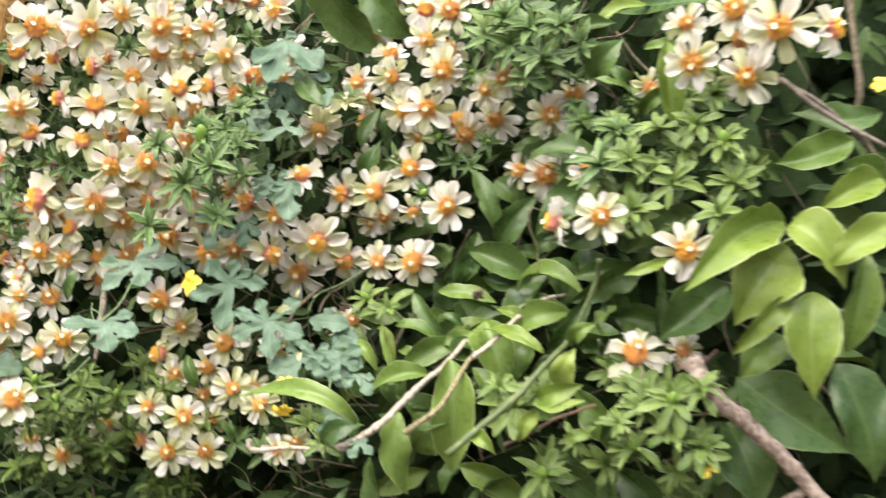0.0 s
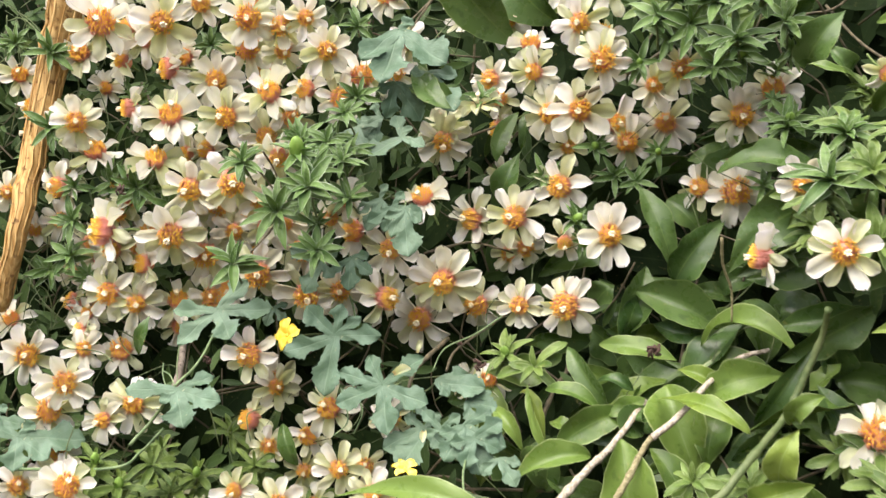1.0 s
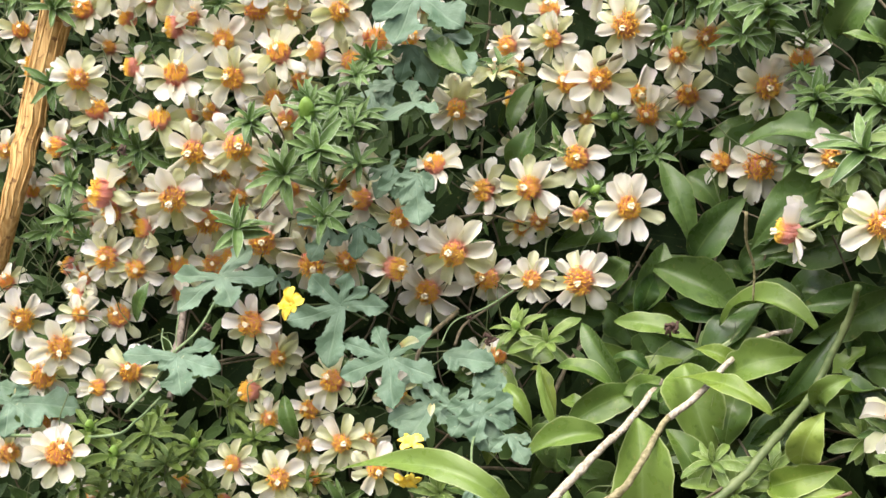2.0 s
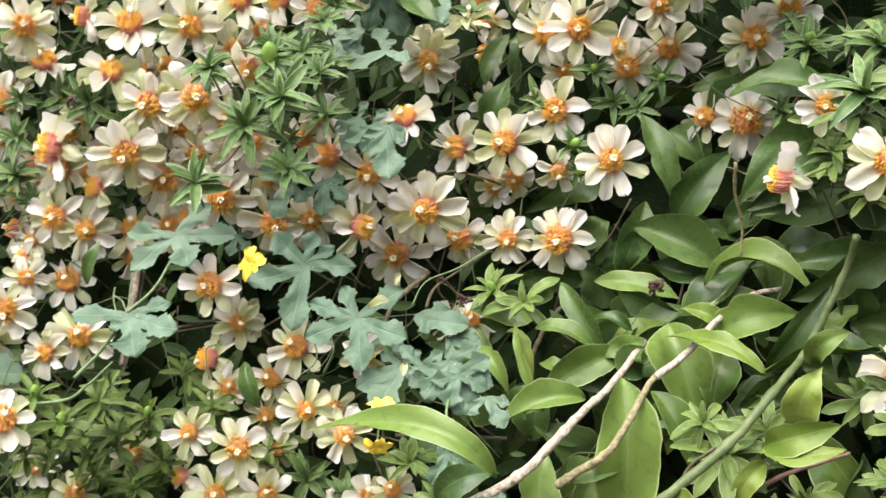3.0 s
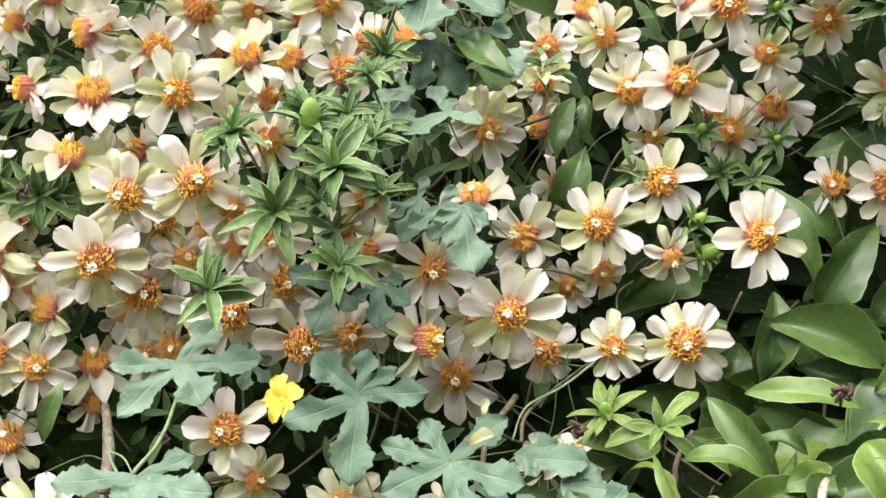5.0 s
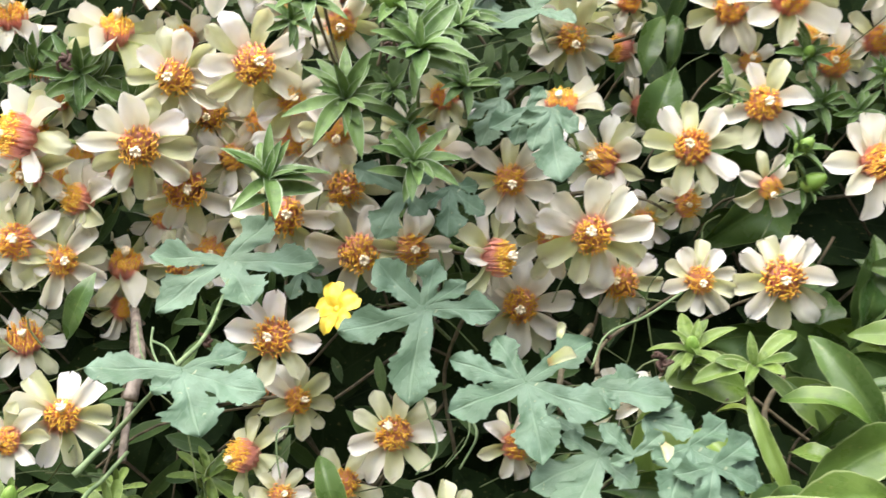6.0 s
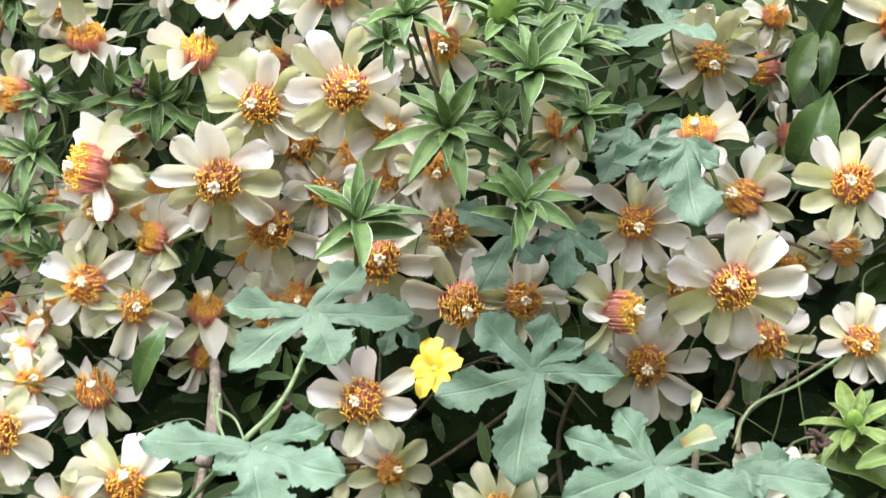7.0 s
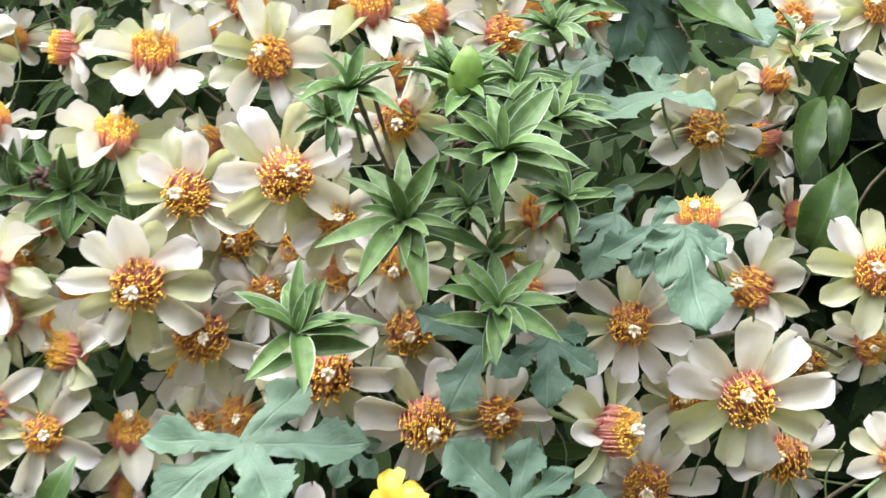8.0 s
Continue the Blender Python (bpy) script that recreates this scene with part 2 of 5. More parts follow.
def blade(nu, nv, point, thick):
    """A closed thin blade over a grid; point(u, s) gives its middle surface, with the normal or without, u along and s across from -1 to 1."""
    top, low, tex = [], [], []
    for i in range(nu + 1):
        for j in range(nv + 1):
            u, s = i / nu, 2 * j / nv - 1
            p, n = point(u, s), Vector((0, 0, 1))
            if isinstance(p[0], Vector):
                p, n = p
            p, n = Vector(p), n * thick * (1 - s * s) * (1 - u**6)
            top.append(p + n)
            low.append(p - n)
            tex.append((u, j / nv))
    n, w = len(top), nv + 1
    faces = []
    for i in range(nu):
        for j in range(nv):
            a, b, c, d = i * w + j, (i + 1) * w + j, (i + 1) * w + j + 1, i * w + j + 1
            faces += [(a, b, c, d), (n + d, n + c, n + b, n + a)]
    faces += [(j, j + 1, n + j + 1, n + j) for j in range(1, nv - 1)]
    return top + low, faces, tex + tex


def tube(points, radii, sides=8):
    """A tube along points; returns verts, faces, uvs."""
    pts = [Vector(p) for p in points]
    verts, faces, tex = [], [], []
    side = None
    for i, p in enumerate(pts):
        t = (pts[min(i + 1, len(pts) - 1)] - pts[max(i - 1, 0)]).normalized()
        side = t.orthogonal().normalized() if side is None else (side - t * side.dot(t)).normalized()
        other = t.cross(side)
        for k in range(sides):
            a = 2 * math.pi * k / sides
            verts.append(p + radii[i] * (math.cos(a) * side + math.sin(a) * other))
            tex.append((i / (len(pts) - 1), k / sides))
    for i in range(len(pts) - 1):
        for k in range(sides):
            a, b = i * sides + k, i * sides + (k + 1) % sides
            faces.append((a, b, b + sides, a + sides))
    faces += [tuple(range(sides))[::-1], tuple(range(len(verts) - sides, len(verts)))]
    return verts, faces, tex


def smooth_line(points, n):
    """Catmull-Rom points through the given ones."""
    p = [Vector(q) for q in points]
    p = [2 * p[0] - p[1], *p, 2 * p[-1] - p[-2]]
    out = []
    for i in range(1, len(p) - 2):
        for k in range(n):
            t = k / n
            a, b, c, d = p[i - 1 : i + 3]
            out.append(0.5 * (2 * b + (c - a) * t + (2 * a - 5 * b + 4 * c - d) * t * t + (3 * b - 3 * c + d - a) * t**3))
    return out + [p[-2]]


def ball(nu, nv, point):
    verts = [point(math.pi * i / nu, 2 * math.pi * j / nv) for i in range(nu + 1) for j in range(nv)]
    faces = [
        (i * nv + j, (i + 1) * nv + j, (i + 1) * nv + (j + 1) % nv, i * nv + (j + 1) % nv) for i in range(nu) for j in range(nv)
    ]
    return verts, faces


def facing(x, y, z, yaw, pitch, spin=0.0, size=1.0):
    """A pose whose z axis points out of the shrub: yaw turns it from -y towards +x, pitch lifts it."""
    a, p = radians(yaw), radians(pitch)
    n = Vector((math.sin(a) * math.cos(p), -math.cos(a) * math.cos(p), math.sin(p)))
    r = n.to_track_quat("Z", "Y").to_matrix().to_4x4()
    return Matrix.Translation((x, y, z)) @ r @ Matrix.Rotation(radians(spin), 4, "Z") @ Matrix.Scale(size, 4)


R = random.Random(11)
FRONT = []


# ---- blossom parts, one unit wide ----
def petal_mesh(material, length, width, curl, cup, twist, notch, roll_up, bend):
    phase = 30 * width + 9 * curl

    def point(u, s):
        w = width * (0.52 + 0.48 * math.sin(min(1, u / 0.66) * math.pi / 2) ** 1.3)
        if u > 0.76:
            w *= max(0.03, 1 - ((u - 0.76) / 0.243) ** 2.7) ** 0.55
        w *= 1 + 0.035 * math.sin(17 * u + 4 * s + phase) * abs(s)
        x = length * (u - notch * (1 - abs(s)) * max(0, u - 0.88) * 4 + 0.02 * math.sin(5 * s + phase) * u**4)
        tip = max(0, u - 0.68)
        z = length * (0.16 * u - curl * u * u + roll_up * tip * tip * 4) + cup * w * s * s * 2.6 + twist * s * w * u
        z += 0.13 * w * math.cos(2.6 * math.pi * s + phase) * u * (1.2 - u) + 0.010 * math.sin(9 * u + 3 * s + phase) + 0.016 * u * math.sin(6 * u + 4 * s + phase)
        return (x, s * w + bend * length * u * u, z)

    v, f, t = blade(12, 8, point, 0.005)
    return mesh("petal", v, f, t, [material])


def stamens_mesh(seed, wide):
    r = random.Random(seed)
    verts, faces, tex, slots = [], [], [], []
    for k in range(260):
        a, q = r.uniform(0, 2 * math.pi), math.sqrt(r.uniform(0.0, 1))
        tip_r, h = wide * q * r.uniform(0.85, 1.12), 0.250 - 0.040 * q * q + r.uniform(-0.035, 0.025)
        foot, tip = Vector((0.74 * tip_r * math.cos(a), 0.74 * tip_r * math.sin(a), 0.0)), Vector((tip_r * math.cos(a), tip_r * math.sin(a), h))
        mid = (foot + tip) / 2 + Vector((math.cos(a), math.sin(a), 0)) * 0.034 * q
        n = len(verts)
        v, f, t = tube([foot, mid, tip], [0.0060, 0.0052, 0.0032], 3)
        verts += v
        faces += [tuple(i + n for i in g) for g in f]
        tex += t
        slots += [0] * len(f)
        n, s, d = len(verts), r.uniform(0.0075, 0.0110), (tip - mid).normalized()
        side = d.orthogonal().normalized()
        other = d.cross(side)
        verts += [tip + d * s * 1.9, tip + side * s, tip + other * s, tip - side * s, tip - other * s, tip - d * s * 1.5]
        faces += [tuple(n + i for i in g) for g in ((0, 1, 2), (0, 2, 3), (0, 3, 4), (0, 4, 1), (5, 2, 1), (5, 3, 2), (5, 4, 3), (5, 1, 4))]
        tex += [(1, 0)] * 6
        slots += [1] * 8
    n = len(verts)
    v, f = ball(5, 12, lambda a, b: (0.138 * math.sin(a) * math.cos(b), 0.138 * math.sin(a) * math.sin(b), 0.02 + 0.118 * math.cos(a)))
    verts += v
    faces += [tuple(i + n for i in g) for g in f]
    tex += [(0.5, 0)] * len(v)
    slots += [0] * len(f)
    return mesh("stamen_brush", verts, faces, tex, [FILAMENT, ANTHER], slots)


def stigma_mesh(seed):
    r = random.Random(seed)
    verts, faces, _ = tube([(0, 0, 0), (0, 0, 0.12), (0, 0, 0.24)], [0.016, 0.016, 0.022], 6)
    for k in range(6):
        a = k * math.pi / 3 + r.uniform(-0.2, 0.2)
        n = len(verts)
        out = r.uniform(0.022, 0.040)
        v, f, _ = tube(
            [(0, 0, 0.215), (out * 0.6 * math.cos(a), out * 0.6 * math.sin(a), 0.255), (out * math.cos(a), out * math.sin(a), r.uniform(0.285, 0.315))], [0.018, 0.020, 0.010], 6
        )
        verts += v
        faces += [tuple(i + n for i in g) for g in f]
    return mesh("stigma", verts, faces, None, [STIGMA])


def calyx_mesh(bend):
    pts = smooth_line([(0, 0, 0.03), (0, 0, -0.06), (0.02, -bend * 0.2, -0.14), (0.04, -bend * 0.6, -0.28), (0.03, -bend, -0.42)], 3)
    rad = [0.075, 0.07, 0.055, 0.04, 0.032, 0.028] + [0.022] * 20
    v, f, _ = tube(pts, rad[: len(pts)], 7)
    return mesh("calyx", v, f, None, [CALYX])


PETALS = [
    petal_mesh(PETAL, 0.40 * R.uniform(0.92, 1.06), R.uniform(0.086, 0.112), R.uniform(0.02, 0.30), R.uniform(-0.15, 0.80), R.uniform(-0.40, 0.40), R.choice((0, 0.06, 0.16)), R.uniform(-0.6, 0.5), R.uniform(-0.10, 0.10))
    for k in range(26)
]
SEPALS = [
    petal_mesh(PETAL_GREEN, 0.40 * R.uniform(0.9, 1.02), R.uniform(0.078, 0.098), R.uniform(0.10, 0.30), R.uniform(0.0, 0.8), R.uniform(-0.3, 0.3), 0, R.uniform(-0.4, 0.6), R.uniform(-0.08, 0.08))
    for k in range(10)
]
STAMENS = [stamens_mesh(k, w) for k, w in enumerate((0.172, 0.186, 0.165, 0.192))]
STIGMAS = [stigma_mesh(k) for k in range(3)]
CALYXES = [calyx_mesh(b) for b in (-0.2, 0.1, 0.3)]


def flower(x, y, z, d, yaw, pitch, young=0):
    """A blossom d metres across: eight or nine petals in two whorls, a brush of stamens, a pale stigma and its stalk."""
    if pitch > 35:
        label = "cream blossom tilted upward, showing its orange-red stamen brush"
    elif abs(yaw) > 35:
        label = "cream blossom turned sideways with orange-red stamens"
    elif young:
        label = "half-open greenish cream blossom on the climbing shrub"
    else:
        label = "open cream-white blossom with orange and yellow stamens"
    f = thing("flower", facing(x, y, z, yaw, pitch, R.uniform(0, 360), d * 1.03), label, "flower", "blossoms of the climbing shrub")
    FRONT.append((x, y, z))
    n = R.choice((8, 9, 9, 10))
    aged = 0.65 if z < 1.262 and -0.26 < x < 0 else 0.06
    lift, turn = R.uniform(-10, 9) + (52 if young else 0), R.uniform(0, 360)
    if pitch > 37:
        lift = R.uniform(-7, 3)
    elif abs(yaw) > 45:
        lift -= 22
    for k in range(n):
        outer = k % 2
        a = 360 * k / n + R.uniform(-7, 7) + turn
        up = lift + (R.uniform(-7, 3) if outer else R.uniform(0, 13))
        me = R.choice(SEPALS) if R.random() < (0.7 if outer else aged) or young else R.choice(PETALS)
        s = R.uniform(0.92, 1.07)
        m = Matrix.Rotation(radians(a), 4, "Z") @ Matrix.Translation((0.075, 0, 0.004 if outer else 0.014)) @ Matrix.Rotation(radians(-up), 4, "Y")
        m = m @ Matrix.Rotation(radians(R.uniform(-14, 14)), 4, "X") @ Matrix.Diagonal((s, s * R.uniform(0.92, 1.1), s, 1))
        part("petal", me, f, m)
    if not young:
        part("stamen_brush", R.choice(STAMENS), f, Matrix.Scale(R.uniform(0.86, 1.02), 4), "orange filaments tipped with yellow anthers")
    part("stigma", R.choice(STIGMAS), f, pose(0, 0, 0, R.uniform(-12, 12), R.uniform(-12, 12)) @ Matrix.Diagonal((1.1, 1.1, 1.08, 1)))
    part("calyx", R.choice(CALYXES), f, None, "green flower stalk")
    return f


# ---- leaf whorls ----
def narrow_leaf_mesh(material, width, arch, fold):
    def point(u, s):
        w = width * math.sin(math.pi * min(1, 0.12 + 0.88 * u) ** 0.9) ** 0.8 * (1 if u < 0.98 else 0.4)
        w = max(w, 0.012 if u < 0.5 else 0.004)
        return (u, s * w, 0.25 * u - arch * u * u + fold * abs(s) * w)

    v, f, t = blade(8, 4, point, 0.012)
    return mesh("leaf", v, f, t, [material])


def oblong_leaf_mesh(material, width, arch, fold):
    def point(u, s):
        w = width * (0.30 + 0.70 * math.sin(min(1, u / 0.62) * math.pi / 2)) * max(0.02, 1 - max(0, (u - 0.62) / 0.385) ** 2.4) ** 0.6
        return (u, s * w, 0.22 * u - arch * u * u + fold * abs(s) * w + 0.02 * math.sin(8 * u + 2 * s))

    v, f, t = blade(8, 4, point, 0.012)
    return mesh("leaf", v, f, t, [material])


NARROWS = [narrow_leaf_mesh(NARROW, R.uniform(0.110, 0.152), R.uniform(0.1, 0.5), R.uniform(0.3, 0.9)) for k in range(7)]

FRESH = [narrow_leaf_mesh(NARROW_LIGHT, R.uniform(0.120, 0.160), R.uniform(0.1, 0.45), R.uniform(0.3, 0.8)) for k in range(3)]
FRESH += [oblong_leaf_mesh(NARROW_LIGHT, R.uniform(0.125, 0.165), R.uniform(0.1, 0.5), R.uniform(0.2, 0.8)) for k in range(5)]


OBLONGS = [oblong_leaf_mesh(OBLONG, R.uniform(0.105, 0.150), R.uniform(0.0, 0.6), R.uniform(0.1, 0.8)) for k in range(6)]


def bud_mesh():
    v, f = ball(8, 10, lambda a, b: (0.165 * math.sin(a) ** 0.9 * (1 - 0.22 * math.cos(a + 3.14)) * (1 + 0.06 * math.cos(3 * b)) * math.cos(b), 0.165 * math.sin(a) ** 0.9 * (1 - 0.22 * math.cos(a + 3.14)) * math.sin(b), 0.20 - 0.26 * math.cos(a)))
    return mesh("bud", v, [g[::-1] for g in f], None, [BUD])


def stalk_mesh(bend):
    pts = smooth_line([(0, 0, 0.02), (0, 0, -0.25), (0.05, -bend * 0.6, -0.6), (0.1, -bend * 1.2, -1.05)], 3)
    v, f, _ = tube(pts, [0.05, 0.045] + [0.035] * (len(pts) - 2), 6)
    return mesh("stem", v, f, None, [GREEN_STEM])


SPARE = random.Random(31)
BUD_MESH, STALKS = bud_mesh(), [stalk_mesh(b) for b in (-0.2, 0.05, 0.25)]


def rosette(x, y, z, d, yaw, pitch, n, budded, fresh=0):
    """A whorl of n narrow leaves d metres across, at the end of a shoot; the low shoots have blunt oblong ones."""
    low = x < -0.15 and z < 1.236
    label = "whorl of narrow green leaves round a swelling bud" if budded else "star-shaped whorl of narrow pointed green leaves"
    if low:
        label = "low shoot with blunt oblong green leaves round a bud" if budded else "low shoot with blunt oblong green leaves"
    elif fresh and not budded:
        label = "whorl of fresh yellow-green narrow leaves"
    leaves = OBLONGS if low else FRESH if fresh else NARROWS
    g = thing("leaf_whorl", facing(x, y, z, yaw, pitch + (18 if low else 0), R.uniform(0, 360), d * 0.5), label, "leaves", "leaf whorls of the climbing shrub")
    FRONT.append((x, y, z))
    for k in range(n):
        inner = k >= n * 0.6
        a = 360 * k * 0.381966 + R.uniform(-12, 12)
        up = R.uniform(30, 62) if inner else R.uniform(-12, 22)
        s = R.uniform(0.50, 0.75) if inner else R.uniform(0.82, 1.12)
        m = Matrix.Rotation(radians(a), 4, "Z") @ Matrix.Translation((0.03, 0, 0.03 * k / n)) @ Matrix.Rotation(radians(-up), 4, "Y")
        part("leaf", R.choice(leaves), g, m @ Matrix.Rotation(radians(R.uniform(-15, 15)), 4, "X") @ Matrix.Scale(s, 4))
    for k in range(n if low else n // 2):
        a, s = 137 * k + R.uniform(-25, 25), R.uniform(0.6, 0.9)
        m = pose(0.05 * math.sin(a), 0, -R.uniform(0.12, 0.9 if low else 0.42)) @ Matrix.Rotation(radians(a), 4, "Z") @ Matrix.Rotation(radians(-R.uniform(-10, 40)), 4, "Y")
        part("leaf", R.choice(leaves), g, m @ Matrix.Rotation(radians(R.uniform(-30, 30)), 4, "X") @ Matrix.Diagonal((s, s * 1.15, s, 1)))
    for k in range(0 if low else 4):
        m = Matrix.Rotation(radians(SPARE.uniform(0, 360)), 4, "Z") @ Matrix.Translation((0.03, 0, 0.02)) @ Matrix.Rotation(radians(-SPARE.uniform(8, 50)), 4, "Y")
        part("leaf", SPARE.choice(leaves), g, m @ Matrix.Rotation(radians(SPARE.uniform(-15, 15)), 4, "X") @ Matrix.Scale(SPARE.uniform(0.62, 0.98), 4))
    if budded:
        part("bud", BUD_MESH, g, Matrix.Scale(R.uniform(0.85, 1.2) * budded, 4), "round green bud")
    part("stem", R.choice(STALKS), g)
    return g


# ---- branches with broad leaves ----
BRANCHES = []
STEM_KINDS = {
    "branch": (BARK, "leafy_branch", "pale woody branch arching with broad waxy green leaves"),
    "paletwig": (BARK, "leafy_branch", "slender pale twig between broad waxy leaves"),
    "olivetwig": (OLIVE_BARK, "leafy_branch", "slender olive-brown twig between broad waxy leaves"),
    "twig": (TWIG, "leafy_branch", "thin brown twig running between the blossoms"),
    "greenstem": (GREEN_STEM, "leafy_branch", "thick green shoot bearing broad waxy leaves"),
    "redstem": (RED_BARK, "leafy_branch", "thin reddish brown stem under the broad leaves"),
    "redtwig": (RED_BARK, "leafy_branch", "dry reddish twig in the shade of the shrub"),
    "greybranch": (BROWN_BARK, "leafy_branch", "stout grey-brown branch among broad leaves"),
    "greytwig": (GREY_BARK, "leafy_branch", "grey twig behind the blossoms"),
    "trunk": (ORANGE_WOOD, "dry_stalk", "dry orange-brown woody stalk leaning in the shrub"),
}


def stem(kind, radius, *points):
    """A knobbly stem through the points; petioles and tendrils belong to the creeping vine."""
    pts = smooth_line(points, 7)
    n = len(pts)
    taper = 0.62 if kind == "trunk" else 0.35
    rad = [radius * (1 - taper * i / n) * (1 + 0.04 * math.sin(i * 2.1) + (0.22 if i % 9 == 4 and kind in ("branch", "greenstem", "twig", "olivetwig", "greybranch") else 0)) for i in range(n)]
    pts = [p + Vector((math.sin(i * 1.7), math.cos(i * 2.3), math.sin(i * 1.1))) * radius * 0.06 for i, p in enumerate(pts)]
    v, f, t = tube(pts, rad, 10)
    if kind in ("petiole", "tendril"):
        part(kind, mesh(kind, [p - creeper.location for p in v], f, t, [VINE_STEM]), creeper)
        return
    material, name, label = STEM_KINDS[kind]
    mid = pts[n // 2]
    b = thing(name, Matrix.Translation(mid), label, "branch")
    part("stem", mesh("stem", [p - mid for p in v], f, t, [material]), b)
    if kind == "trunk":
        for k in range(11):
            a = k * 0.571
            strip = [p - mid + Vector((math.cos(a), math.sin(a), 0)) * rad[i] * 1.02 for i, p in enumerate(pts) if (i + 2 * k) % n < n * 0.7]
            v, f, t = tube(strip, [radius * 0.055 * (1 + 0.3 * math.sin(i * 1.3 + k)) for i in range(len(strip))], 5)
            part("fibre", mesh("fibre", v, f, t, [material]), b)
    if name == "leafy_branch":
        BRANCHES.append((b, pts))


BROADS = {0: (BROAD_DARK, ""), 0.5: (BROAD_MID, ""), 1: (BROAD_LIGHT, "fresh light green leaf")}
LEAFY = random.Random(77)


def broad_leaf(base, mid, tip, width, roll, light):
    """A broad waxy leaf whose midrib bends from base over mid to tip, channelled along it and hung on the nearest branch."""
    r = LEAFY
    b, m, q = Vector(base), Vector(mid), Vector(tip)
    c = 2 * m - (b + q) / 2
    fold, wave, twist, phase = r.uniform(0.25, 0.95), r.uniform(0.10, 0.30), r.uniform(-0.7, 0.7), r.uniform(0, 6)
    skew, uneven = r.uniform(-0.12, 0.12), [r.uniform(0.9, 1.08) for k in range(2)]
    turn, nick = roll + r.uniform(-5, 5), r.choice((0, 0, -1, 1))
    up = -1 if q.x > b.x else 1
    wide = width / (q - b).length > 0.44
    lean, blunt = (0.72, 1.12) if wide else (0.92, 0.82)

    def point(u, s):
        p = (1 - u) ** 2 * b + 2 * u * (1 - u) * c + u * u * q
        t = ((1 - u) * (c - b) + u * (q - c)).normalized()
        out = Vector((0, -0.92, 0.40))
        n = (out - t * out.dot(t)).normalized()
        n = Matrix.Rotation(radians(up * turn) + twist * (u - 0.5), 3, t) @ n
        side = n.cross(t)
        w = math.sin(math.pi * u**lean) ** blunt if 0 < u < 1 else 0.0
        w = 0.5 * width * max(w * (1 - 0.25 * max(0, u - 0.8) * 5 * (1 - u) * 5), 0.05 if u < 0.5 else 0.008) * uneven[s > 0]
        w *= 1 + (0.035 * math.sin(19 * u + 5 * s + phase) + 0.02 * math.sin(47 * u + phase)) * abs(s)
        if nick and s * nick > 0:
            w *= 1 - 0.22 * abs(s) ** 3 * math.exp(-(((u - 0.3 - 0.07 * phase) / 0.05) ** 2))
        lift = w * (fold * abs(s) ** 1.25 + wave * math.sin(10 * u + 2.2 * s + phase) * abs(s) + skew * s * u)
        return p + side * s * w + n * lift, n

    verts, f, t = blade(22, 8, point, 0.00028)
    if b.y > 0.78:
        FRONT.append(tuple((b + q) / 2 + Vector((0, 0.01, 0))))
    owner = min(BRANCHES, key=lambda k: min((p - b).length for p in k[1]))[0]
    material, label = BROADS[light]
    part("leaf", mesh("leaf", [p - owner.location for p in verts], f, t, [material]), owner, None, label)


# ---- the creeping vine with lobed leaves ----
creeper = thing("creeping_vine", Matrix.Translation((-0.15, 0.93, 1.30)), "creeping vine with lobed blue-green leaves and yellow flowers", "vine")


LOBE_U = (0, 0.14, 0.28, 0.38, 0.46, 0.54, 0.60, 0.64, 0.70, 0.77, 0.81, 0.86, 0.92, 0.965, 1.0)
LOBE_W = (0.06, 0.112, 0.135, 0.132, 0.160, 0.222, 0.268, 0.236, 0.238, 0.226, 0.166, 0.162, 0.112, 0.056, 0.008)
VINES = random.Random(5)


def lobed_mesh(lobes):
    """A palmate blade of broad toothed lobes that run together round the stalk; each lobe is an angle, a length and a width."""
    r = VINES
    verts, faces, tex = [], [], []
    size = max(length for _, length, _ in lobes)
    ripple = r.uniform(0, 6)
    for k, (turn, length, wide) in enumerate(lobes):
        a = radians(turn)
        side_bend, lift, fold, shift = r.uniform(-0.10, 0.10), r.uniform(-0.12, 0.12), r.uniform(0.05, 0.40), r.uniform(-0.05, 0.05)
        teeth = [r.uniform(0.84, 1.16) for _ in range(60)]

        def point(u, s):
            w = float(np.interp(u + shift * (0.5 - abs(u - 0.5)) * (1 if s > 0 else -1), LOBE_U, LOBE_W)) * wide
            w *= 0.42 * size + 0.58 * length
            w *= 1 + (teeth[int(u * 7) + (20 if s > 0 else 0)] - 1) * abs(s) ** 2 * min(1, 2 * u) + 0.11 * ((u * 10 + ripple + shift * 40 * s) % 1 - 0.5) * abs(s) ** 4 * min(1, u * 2)
            x, y = u * length, s * w + side_bend * length * u * (u - 1)
            x += 0.09 * length * abs(s) ** 3 * min(1, u / 0.38) * (1 - u)
            grow = min(1, u * 2.2)
            z = grow * fold * abs(s) * w + lift * length * u * u + size * (0.022 * grow * math.sin(10 * u + 2.5 * s + ripple) + 0.003 * k * (1 - u))
            return (x * math.cos(a) - y * math.sin(a), x * math.sin(a) + y * math.cos(a), z)

        v, f, t = blade(52, 8, point, 0.0002)
        n = len(verts)
        verts += v
        faces += [tuple(i + n for i in g) for g in f]
        tex += t
    return mesh("leaf", verts, faces, tex, [VINE])


